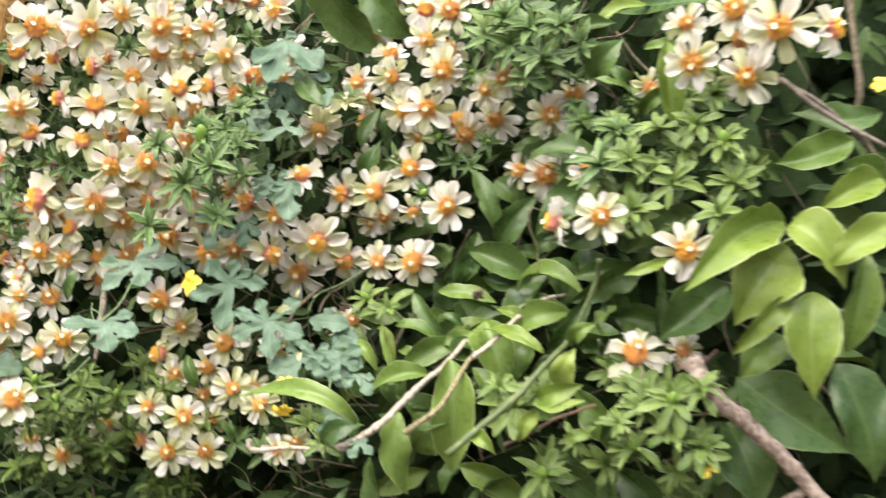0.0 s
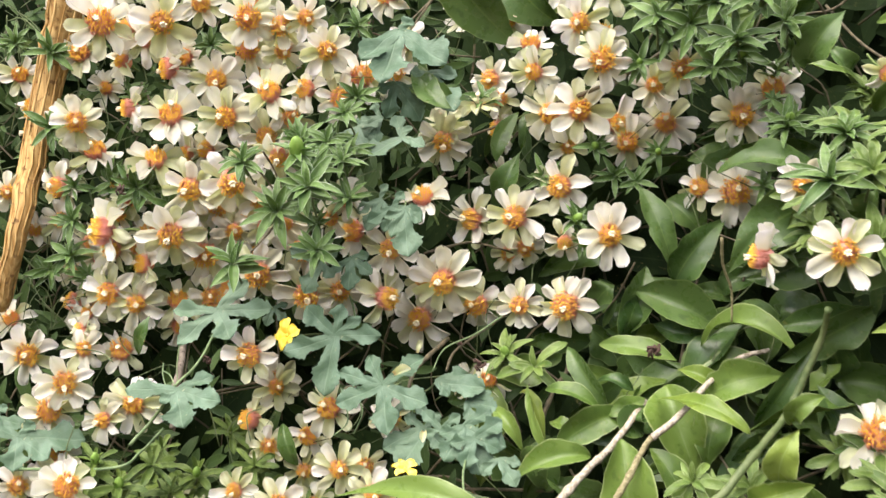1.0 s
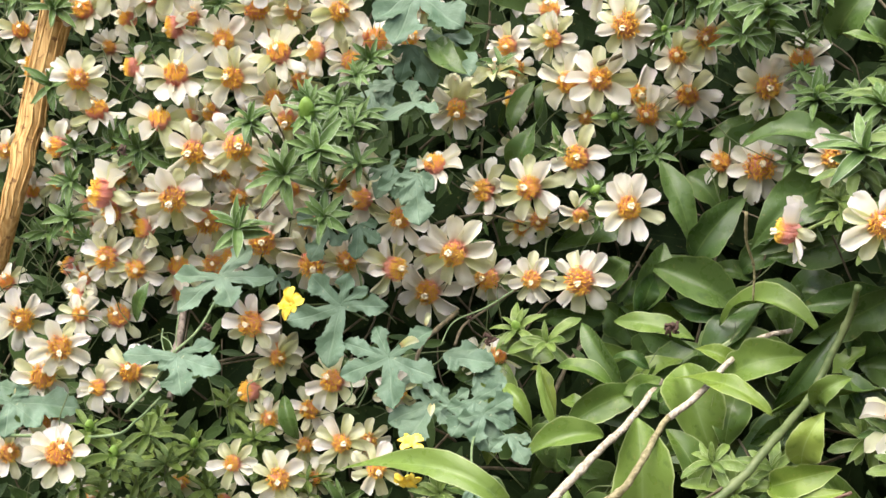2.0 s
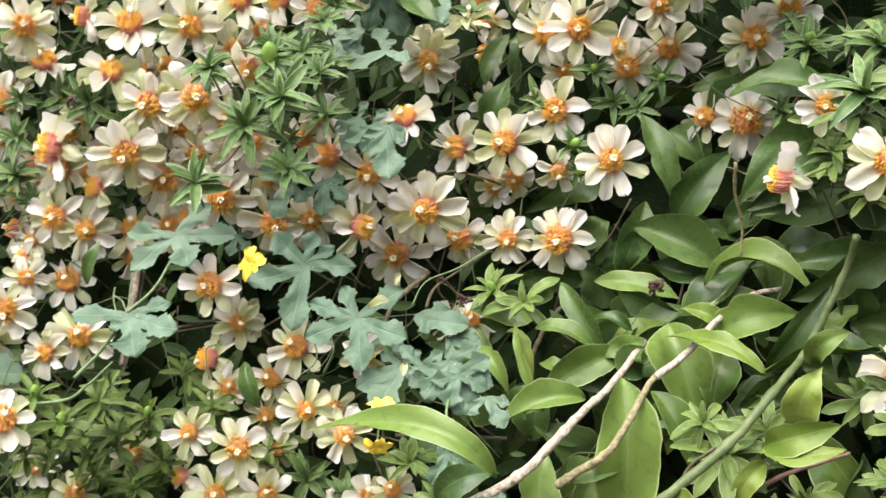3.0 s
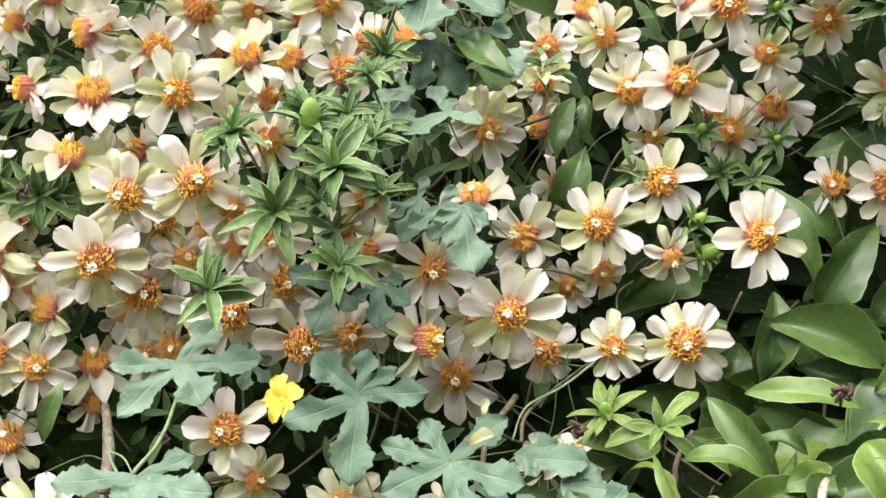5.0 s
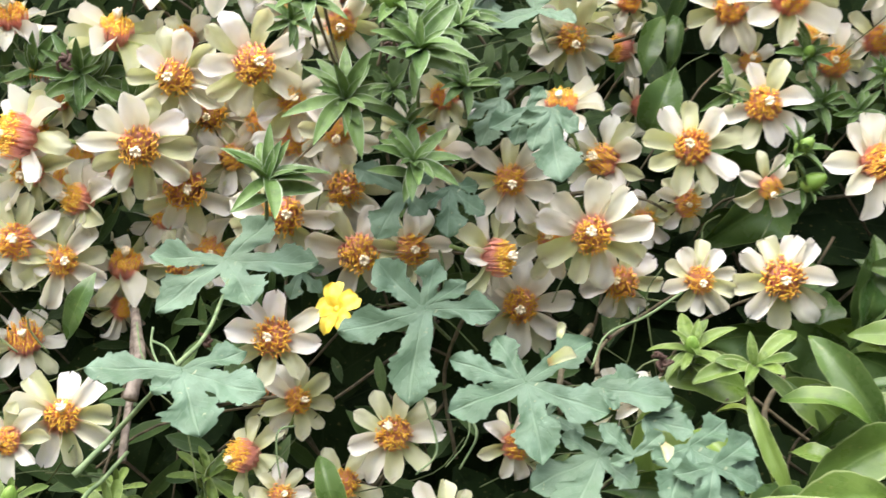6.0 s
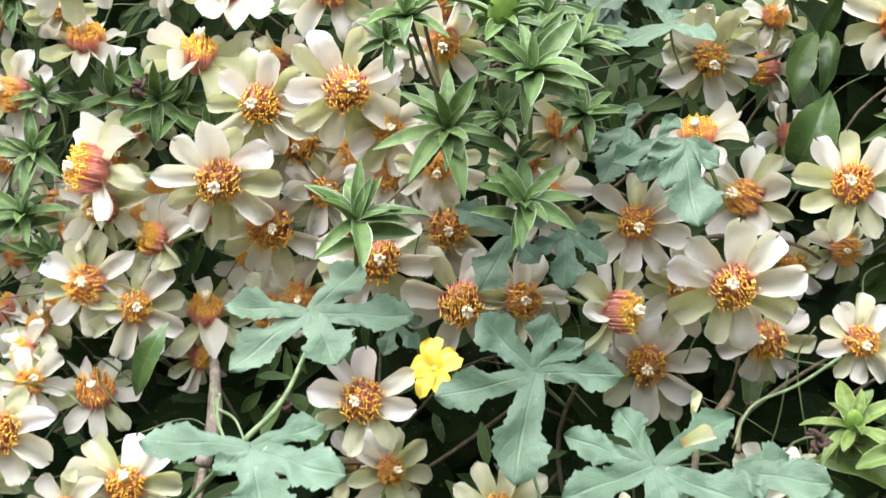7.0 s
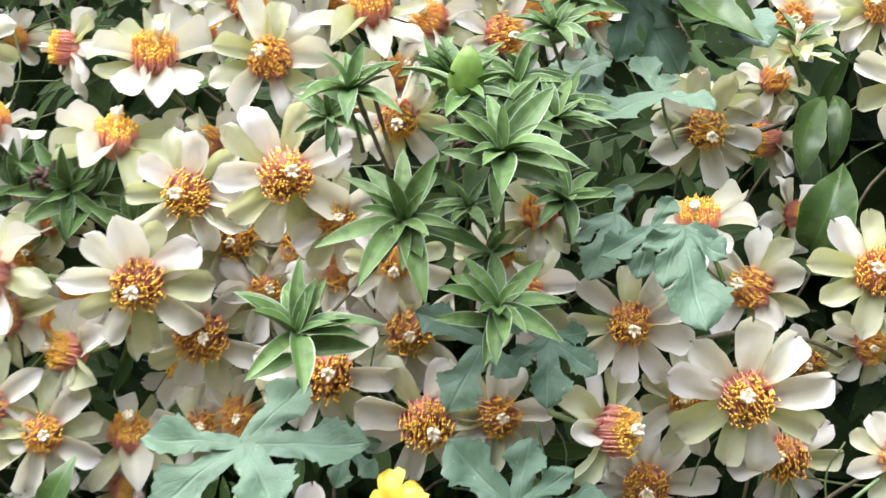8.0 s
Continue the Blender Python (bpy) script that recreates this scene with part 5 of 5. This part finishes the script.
flower(-0.2891, 0.9651, 1.3752, 0.0269, 2, 40)
flower(-0.2803, 0.9622, 1.3660, 0.0260, 37, 31)
flower(-0.3218, 0.9580, 1.3764, 0.0330, -21, -13)
flower(-0.2973, 0.9046, 1.2634, 0.0354, 19, 2)
flower(-0.3149, 0.9799, 1.2959, 0.0260, 12, 40)
flower(-0.2564, 0.9746, 1.2895, 0.0260, 51, 1)
flower(-0.0862, 0.9464, 1.4007, 0.0357, -6, -21)
flower(-0.0539, 0.9863, 1.4098, 0.0312, -75, -9)
flower(-0.0949, 0.9169, 1.3645, 0.0301, -14, 40)
flower(-0.1129, 0.9171, 1.3385, 0.0344, -8, -9)
flower(-0.0686, 0.9559, 1.3544, 0.0379, -39, 1)
flower(-0.0436, 0.9267, 1.3551, 0.0389, -18, 5)
flower(-0.0184, 0.9223, 1.3719, 0.0365, -21, -2)
flower(-0.0243, 0.9431, 1.4142, 0.0370, -20, -2)
flower(-0.0835, 0.9149, 1.3207, 0.0420, -7, -16)
flower(-0.0665, 0.9398, 1.3067, 0.0338, -14, -16)
flower(-0.0942, 0.9307, 1.3197, 0.0328, -11, -6)
flower(-0.1195, 0.9182, 1.3106, 0.0367, 50, -2)
flower(-0.1013, 0.9566, 1.2965, 0.0413, -9, -3)
flower(-0.0421, 0.9223, 1.3065, 0.0298, -8, -4)
flower(-0.0154, 0.9093, 1.3069, 0.0372, -22, 0)
flower(-0.0549, 0.9701, 1.3807, 0.0260, 45, -5)
flower(-0.0406, 0.9480, 1.3383, 0.0260, 13, -7)
flower(-0.0490, 0.9722, 1.3346, 0.0260, -15, -8)
flower(-0.1119, 0.8988, 1.2467, 0.0260, 21, 5)
flower(-0.0692, 0.9266, 1.2614, 0.0260, -14, 2)
flower(-0.1376, 0.9140, 1.3647, 0.0260, -6, 16)
flower(-0.1472, 0.9181, 1.3556, 0.0260, -3, -12)
flower(-0.2505, 0.9511, 1.4152, 0.0415, 10, 28)
flower(-0.2146, 0.9451, 1.4154, 0.0393, 3, -7)
flower(-0.1853, 0.9327, 1.4255, 0.0374, 0, 28)
flower(-0.3139, 1.0103, 1.4413, 0.0276, 0, 11)
flower(-0.2783, 0.9641, 1.4236, 0.0320, -66, -4)
flower(-0.0580, 0.9477, 1.4353, 0.0289, -28, -9)
flower(-0.0336, 0.9452, 1.4389, 0.0323, -22, -10)
flower(-0.0849, 0.9487, 1.4085, 0.0340, -13, 38, 1)
flower(-0.2797, 0.9752, 1.3363, 0.0278, 14, 34)
flower(-0.2870, 0.9551, 1.3385, 0.0332, -10, -8)
flower(-0.2931, 0.9484, 1.4713, 0.0428, 23, 12)
flower(-0.2528, 0.9406, 1.4707, 0.0426, 20, -11)
flower(-0.2726, 0.9670, 1.4650, 0.0341, 21, 10)
flower(-0.2091, 0.9679, 1.4587, 0.0412, 16, 3)
flower(-0.2010, 0.9403, 1.4715, 0.0376, 16, -1)
flower(-0.1530, 0.9348, 1.4514, 0.0333, 12, -9)
flower(-0.2263, 0.9611, 1.4386, 0.0367, 17, 2)
flower(-0.3161, 0.9767, 1.4584, 0.0330, -5, 13)
flower(-0.2848, 0.9699, 1.4518, 0.0310, -40, 15)
flower(-0.2523, 0.9614, 1.4467, 0.0320, -64, -6)
flower(-0.3004, 0.9310, 1.4119, 0.0343, 14, -5)
flower(-0.3591, 0.9802, 1.4464, 0.0297, 27, 12)
flower(-0.3582, 0.9613, 1.3727, 0.0272, 27, -2)
flower(-0.3315, 0.9763, 1.3556, 0.0295, 25, -1)
flower(-0.1854, 0.9620, 1.4559, 0.0299, 14, -9)
flower(-0.1835, 0.9486, 1.4696, 0.0328, 14, -21)
flower(-0.1677, 0.9448, 1.4725, 0.0291, 13, -11)
flower(-0.1071, 0.9403, 1.4570, 0.0269, 18, -10)
flower(-0.0563, 0.9807, 1.4270, 0.0260, 3, 4)
flower(-0.0653, 0.9269, 1.4173, 0.0262, -12, 54, 1)
flower(-0.0091, 0.9067, 1.4593, 0.0339, -1, -10)
flower(0.0026, 0.8961, 1.4371, 0.0344, -2, -3)
flower(-0.0086, 0.9269, 1.4135, 0.0402, -1, 5)
flower(-0.0154, 0.9489, 1.3957, 0.0260, -0, -4)
flower(0.0185, 0.9494, 1.3972, 0.0318, -3, 6)
flower(0.0402, 0.9536, 1.4089, 0.0366, -5, 0)
flower(0.0772, 0.9130, 1.4085, 0.0369, -9, 0)
flower(0.0941, 0.9111, 1.4212, 0.0335, -20, 13)
flower(0.0450, 0.9030, 1.4335, 0.0310, -6, -14)
flower(0.0752, 0.9202, 1.3679, 0.0401, -9, 4)
flower(0.0585, 0.9335, 1.3707, 0.0298, -27, 9)
flower(0.0963, 0.8496, 1.3690, 0.0293, -12, -2)
flower(0.0058, 0.8845, 1.3447, 0.0385, -2, -0)
flower(0.0911, 0.7411, 1.3376, 0.0319, -13, 1)
flower(0.0745, 0.8174, 1.3344, 0.0330, -92, 4)
flower(-0.3508, 0.9698, 1.2712, 0.0389, 26, 10)
flower(-0.3039, 0.9074, 1.2204, 0.0267, 26, 40)
flower(-0.2691, 0.8408, 1.2173, 0.0332, 25, 27)
flower(-0.3220, 0.8970, 1.2059, 0.0312, 27, 11)
flower(-0.3095, 0.9608, 1.2877, 0.0260, -37, 3)
flower(-0.3484, 0.9772, 1.3482, 0.0260, 26, 20)
flower(-0.3323, 0.9971, 1.3235, 0.0266, 24, 11)
flower(-0.3715, 0.9939, 1.2914, 0.0304, 6, 24)
flower(-0.3320, 0.9903, 1.3840, 0.0263, 24, -3)
flower(-0.2399, 0.9635, 1.3643, 0.0321, 18, -2)
flower(0.1218, 0.8133, 1.2532, 0.0404, -11, 32)
flower(0.1381, 0.7485, 1.3188, 0.0364, -4, 2)
flower(0.1483, 0.7833, 1.4275, 0.0346, -15, -8)
flower(0.1808, 0.7882, 1.4202, 0.0388, -17, -8)
flower(0.1825, 0.8094, 1.4444, 0.0310, -17, 10)
flower(0.1447, 0.7844, 1.4498, 0.0270, -14, 9)
flower(0.1954, 0.7720, 1.4460, 0.0460, -16, -4)
flower(0.1750, 0.7950, 1.4597, 0.0360, -14, 6)
flower(0.2316, 0.8000, 1.4494, 0.0340, 50, 10)
flower(0.1310, 0.8350, 1.4205, 0.0235, 15, -27)
flower(0.1522, 0.8195, 1.2554, 0.0260, -14, 27)
flower(-0.2954, 0.8923, 1.2100, 0.0362, 23, 20)
flower(-0.3106, 0.9126, 1.2448, 0.0373, 24, 17)
flower(-0.3288, 0.9882, 1.4892, 0.0288, 4, 11)
flower(-0.2307, 0.9462, 1.4817, 0.0309, 17, -0)
flower(-0.1372, 0.8845, 1.2210, 0.0324, 8, 8)
flower(-0.1689, 0.9416, 1.2086, 0.0260, 11, 3)
flower(-0.1694, 0.8821, 1.2016, 0.0320, 12, 10)
flower(-0.1948, 0.8899, 1.2073, 0.0279, -8, 8)
flower(-0.1144, 0.8564, 1.2150, 0.0292, 7, 1)
flower(-0.1867, 0.9071, 1.1724, 0.0348, 13, 20)
flower(-0.1595, 0.9048, 1.1739, 0.0310, 10, 17)
flower(-0.1845, 0.9388, 1.2573, 0.0290, 12, 4)
flower(-0.1886, 0.9363, 1.2232, 0.0260, 13, 7)
flower(-0.2318, 0.9149, 1.1902, 0.0271, 17, 20)
flower(-0.2592, 0.9060, 1.1701, 0.0276, 20, 22)
flower(-0.2834, 0.9144, 1.1816, 0.0260, 22, 11)
flower(-0.2052, 0.9163, 1.1798, 0.0260, -46, 5)
flower(-0.1616, 0.9335, 1.1912, 0.0260, 10, 10)
flower(-0.3067, 0.9529, 1.2765, 0.0290, 22, 21)
flower(-0.0940, 0.8825, 1.1836, 0.0260, 4, 32)
flower(-0.1057, 0.8838, 1.1793, 0.0260, 5, 32)
flower(-0.3104, 0.9569, 1.4077, 0.0260, 23, -10)
flower(-0.3082, 0.9804, 1.3321, 0.0263, 42, -3)
flower(-0.1269, 0.9057, 1.2181, 0.0260, 7, 8)
flower(-0.0601, 0.9223, 1.2625, 0.0279, 0, 33)
flower(-0.2922, 0.9730, 1.3591, 0.0260, 21, -6)

# ---- blossoms half hidden in the second row ----
def second_row(count, x0, x1, z0, z1, seed):
    r = random.Random(seed)
    made = list(FRONT)
    for k in range(count):
        x, z = r.uniform(x0, x1), r.uniform(z0, z1)
        near = sorted((p[0] - x) ** 2 + (p[2] - z) ** 2 for p in made)
        if near[0] < 0.0115**2:
            continue
        p = np.array(made)
        w = np.exp(-((p[:, 0] - x) ** 2 + (p[:, 2] - z) ** 2) / 0.0018) + 1e-9
        y = float((w * p[:, 1]).sum() / w.sum()) + r.uniform(0.022, 0.040)
        made.append((x, y, z))
        aside = -60 * min(1, max(0, (-0.24 - x) / 0.12))
        flower(x, y, z, r.uniform(0.030, 0.037), aside + r.uniform(-35, 35), r.uniform(-15, 40))


second_row(130, -0.36, -0.12, 1.295, 1.56, 21)
second_row(34, -0.08, 0.05, 1.40, 1.56, 22)


def second_whorls(count, x0, x1, z0, z1, fresh, seed):
    r = random.Random(seed)
    p = np.array(FRONT)
    for k in range(count):
        x, z = r.uniform(x0, x1), r.uniform(z0, z1)
        w = np.exp(-((p[:, 0] - x) ** 2 + (p[:, 2] - z) ** 2) / 0.0018) + 1e-9
        y = float((w * p[:, 1]).sum() / w.sum()) + r.uniform(0.006, 0.03)
        rosette(x, y, z, r.uniform(0.022, 0.034), r.uniform(-40, 40), r.uniform(0, 70), r.choice((8, 9, 10)), False, 1 if r.random() < fresh else 0)


second_whorls(20, -0.33, -0.16, 1.12, 1.205, 0.2, 51)
second_whorls(22, 0.06, 0.19, 1.32, 1.44, 0.7, 52)
second_whorls(7, -0.02, 0.10, 1.40, 1.50, 0.1, 53)
second_whorls(12, 0.06, 0.16, 1.16, 1.25, 0.8, 54)

# ---- countless leaves behind ----
PLACED = np.array(FRONT)


def fill_leaves(count, x0, x1, z0, z1, deep, light, seed):
    """Further broad leaves of the same shoots, hanging in every direction behind the front ones."""
    r = random.Random(seed)
    for k in range(count):
        x, z = r.uniform(x0, x1), r.uniform(z0, z1)
        y = front(x, z) + r.uniform(*deep)
        a, size = r.uniform(0, 2 * math.pi), r.uniform(0.034, 0.060)
        tip = (x + size * math.cos(a), y + r.uniform(-0.012, 0.016), z + size * math.sin(a) * 0.8 - 0.012)
        mid = ((x + tip[0]) / 2, (y + tip[1]) / 2 - size * r.uniform(0.05, 0.2), (z + tip[2]) / 2 + size * r.uniform(0, 0.12))
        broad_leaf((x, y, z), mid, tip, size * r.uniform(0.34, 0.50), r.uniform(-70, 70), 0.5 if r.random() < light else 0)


# Mostly the dark leaf tone, so the shade of the gaps sits in the colour.
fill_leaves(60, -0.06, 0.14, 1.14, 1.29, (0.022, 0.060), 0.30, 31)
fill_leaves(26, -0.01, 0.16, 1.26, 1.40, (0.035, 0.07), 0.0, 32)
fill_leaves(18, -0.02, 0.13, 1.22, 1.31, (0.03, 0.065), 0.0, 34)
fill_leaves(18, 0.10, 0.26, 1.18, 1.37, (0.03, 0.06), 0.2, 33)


def leaf_mass(name, label, material, count, size, width, near, far, seed, x0=-0.95, x1=0.75, z0=0.5, z1=1.95, thin=None):
    """Countless leaves of the shrub behind its front, from near to far metres in."""
    r = random.Random(seed)
    verts, faces, tex = [], [], []
    for k in range(count):
        x, z = r.uniform(x0, x1), r.uniform(z0, z1)
        y = front(x, z) + near + (far - near) * r.random() ** 1.3
        if near < 0.03 and (((PLACED[:, 0] - x) ** 2 + (PLACED[:, 2] - z) ** 2 < 0.0004) & (PLACED[:, 1] > y - 0.004)).any():
            continue
        if thin and r.random() > thin(x, z) or ((x + 0.1) / 0.86) ** 2 + ((z - 1.24) / 0.74) ** 2 > 1:
            continue
        a, tip = r.uniform(0, 2 * math.pi), r.uniform(-0.75, 0.75)
        d = Vector((math.cos(a) * math.cos(tip), -abs(math.sin(tip)) * 0.9, math.sin(a) * math.cos(tip))).normalized()
        nrm = Vector((r.uniform(-0.6, 0.6), -1, r.uniform(-0.2, 1.0)))
        side = d.cross(nrm).normalized()
        up = side.cross(d)
        L = size * r.uniform(0.6, 1.25)
        w, c, n = L * width * r.uniform(0.8, 1.2), Vector((x, y, z)), len(verts)
        bend = r.uniform(-0.1, 0.3)
        for i, g in ((0.0, 0.1), (0.22, 0.75), (0.5, 1.0), (0.78, 0.72), (1.0, 0.03)):
            mid = c + d * L * (i - 0.5) - up * bend * L * i * i
            verts += [mid - side * w * g + up * w * g * 0.3, mid, mid + side * w * g + up * w * g * 0.3]
            tex += [(i, 0.0), (i, 0.5), (i, 1.0)]
        for i in range(4):
            for j in (0, 1):
                q = n + 3 * i + j
                faces.append((q, q + 1, q + 4, q + 3))
    tagged(new(name, mesh(name, verts, faces, tex, [material])), label, "foliage", kind="stuff")


def outer_mass(count, seed):
    """Countless leaves on the outside of the shrub's body, away from its flowering front."""
    r = random.Random(seed)
    verts, faces, tex = [], [], []
    for k in range(count):
        c, n = shrub_body(-0.08, 1.98, 1.0, math.acos(r.uniform(-0.9, 1)), r.uniform(0, 2 * math.pi))
        c = c + n * r.uniform(-0.02, 0.10)
        if c.y < 1.6 and ((c.x + 0.1) / 0.72) ** 2 + ((c.z - 1.24) / 0.6) ** 2 < 1:
            continue
        d = (Vector((r.uniform(-1, 1), r.uniform(-1, 1), r.uniform(-1, 0.6))) + n * 0.5).normalized()
        side = d.cross(n + Vector((r.uniform(-0.5, 0.5), r.uniform(-0.5, 0.5), 0.3))).normalized()
        up = side.cross(d)
        L = r.uniform(0.05, 0.09)
        m = len(verts)
        for i, g in ((0.0, 0.1), (0.3, 0.9), (0.6, 0.9), (1.0, 0.03)):
            mid = c + d * L * i - up * 0.2 * L * i * i
            verts += [mid - side * L * 0.22 * g, mid - up * L * 0.04 * g, mid + side * L * 0.22 * g]
            tex += [(i, 0.0), (i, 0.5), (i, 1.0)]
        for i in range(3):
            for j in (0, 1):
                q = m + 3 * i + j
                faces.append((q, q + 1, q + 4, q + 3))
    tagged(new("outer_foliage", mesh("outer_foliage", verts, faces, tex, [OUTER])), "green leaves over the rest of the shrub", "foliage", kind="stuff")


outer_mass(12000, 9)


def twig_tangle(count, seed):
    """Countless thin dark twigs inside the shrub."""
    r = random.Random(seed)
    verts, faces = [], []
    for k in range(count):
        x, z = r.uniform(-0.5, 0.25), r.uniform(1.05, 1.6)
        p = Vector((x, front(x, z) + r.uniform(0.035, 0.11), z))
        d = Vector((r.uniform(-1, 1), r.uniform(-0.3, 0.3), r.uniform(-1, 1))).normalized()
        bend = Vector((r.uniform(-1, 1), r.uniform(-0.4, 0.4), r.uniform(-1, 1))) * 0.012
        L = r.uniform(0.03, 0.09)
        v, f, _ = tube(smooth_line([p - d * L / 2, p + bend, p + d * L / 2], 4), [r.uniform(0.0004, 0.0009)] * 9, 5)
        n = len(verts)
        verts += v
        faces += [tuple(i + n for i in g) for g in f]
    tagged(new("twig_tangle", mesh("twig_tangle", verts, faces, None, [TWIG])), "thin dark twigs tangled inside the shrub", "twigs", kind="stuff")


twig_tangle(460, 8)


def right_side(x, z):
    return 1.0 if x > -0.06 else 0.45


def left_side(x, z):
    return (1.0 if x < -0.04 else 0.25) * (1.0 if z > 1.30 or x < -0.19 else 0.3)


# The first two masses carry the deep shade in their leaf colour.
leaf_mass("dark_foliage", "dense leaves deep inside the shrub, shade put into their dark colour", INNER_SHADE, 9000, 0.06, 0.24, 0.13, 0.45, 3)
leaf_mass("broad_foliage", "broad leaves filling the gaps of the shrub, coloured dark for shade", INNER_SHADE, 2600, 0.038, 0.25, 0.07, 0.16, 4, -0.5, 0.35, 1.0, 1.65, right_side)
# Both are coloured darker than the whorls to stand in for shade.
leaf_mass("narrow_foliage", "narrow green leaves crowded behind the blossoms", NARROW_SHADE, 3600, 0.022, 0.15, 0.025, 0.09, 5, -0.55, 0.32, 1.0, 1.65, left_side)
leaf_mass("small_foliage", "small green leaves crowded between the blossoms", NARROW_SHADE, 2000, 0.013, 0.15, 0.012, 0.045, 6, -0.42, 0.20, 1.05, 1.60, left_side)


def wisps(count, seed):
    """Countless hair-thin green stems beside the dry stalk and between the blossoms."""
    r = random.Random(seed)
    verts, faces = [], []
    for k in range(count):
        x = r.choice((r.uniform(-0.42, -0.27), r.uniform(-0.42, -0.27), r.uniform(-0.30, 0.08)))
        z = r.uniform(1.12, 1.55)
        p = Vector((x, front(x, z) + r.uniform(-0.004 if x < -0.27 else 0.012, 0.035), z))
        a, L = r.uniform(0, 2 * math.pi), r.uniform(0.015, 0.05)
        d = Vector((math.cos(a), r.uniform(-0.4, 0.2), math.sin(a)))
        bend = Vector((r.uniform(-1, 1), r.uniform(-0.3, 0.3), r.uniform(-0.3, 1))) * L * 0.3
        v, f, _ = tube(smooth_line([p - d * L / 2, p + bend, p + d * L / 2 + bend * 0.4], 4), [r.uniform(0.00022, 0.00045)] * 9, 4)
        n = len(verts)
        verts += v
        faces += [tuple(i + n for i in g) for g in f]
    tagged(new("thin_stems", mesh("thin_stems", verts, faces, None, [GREEN_STEM])), "hair-thin green stems tangled between the blossoms", "stems", kind="stuff")


wisps(420, 12)
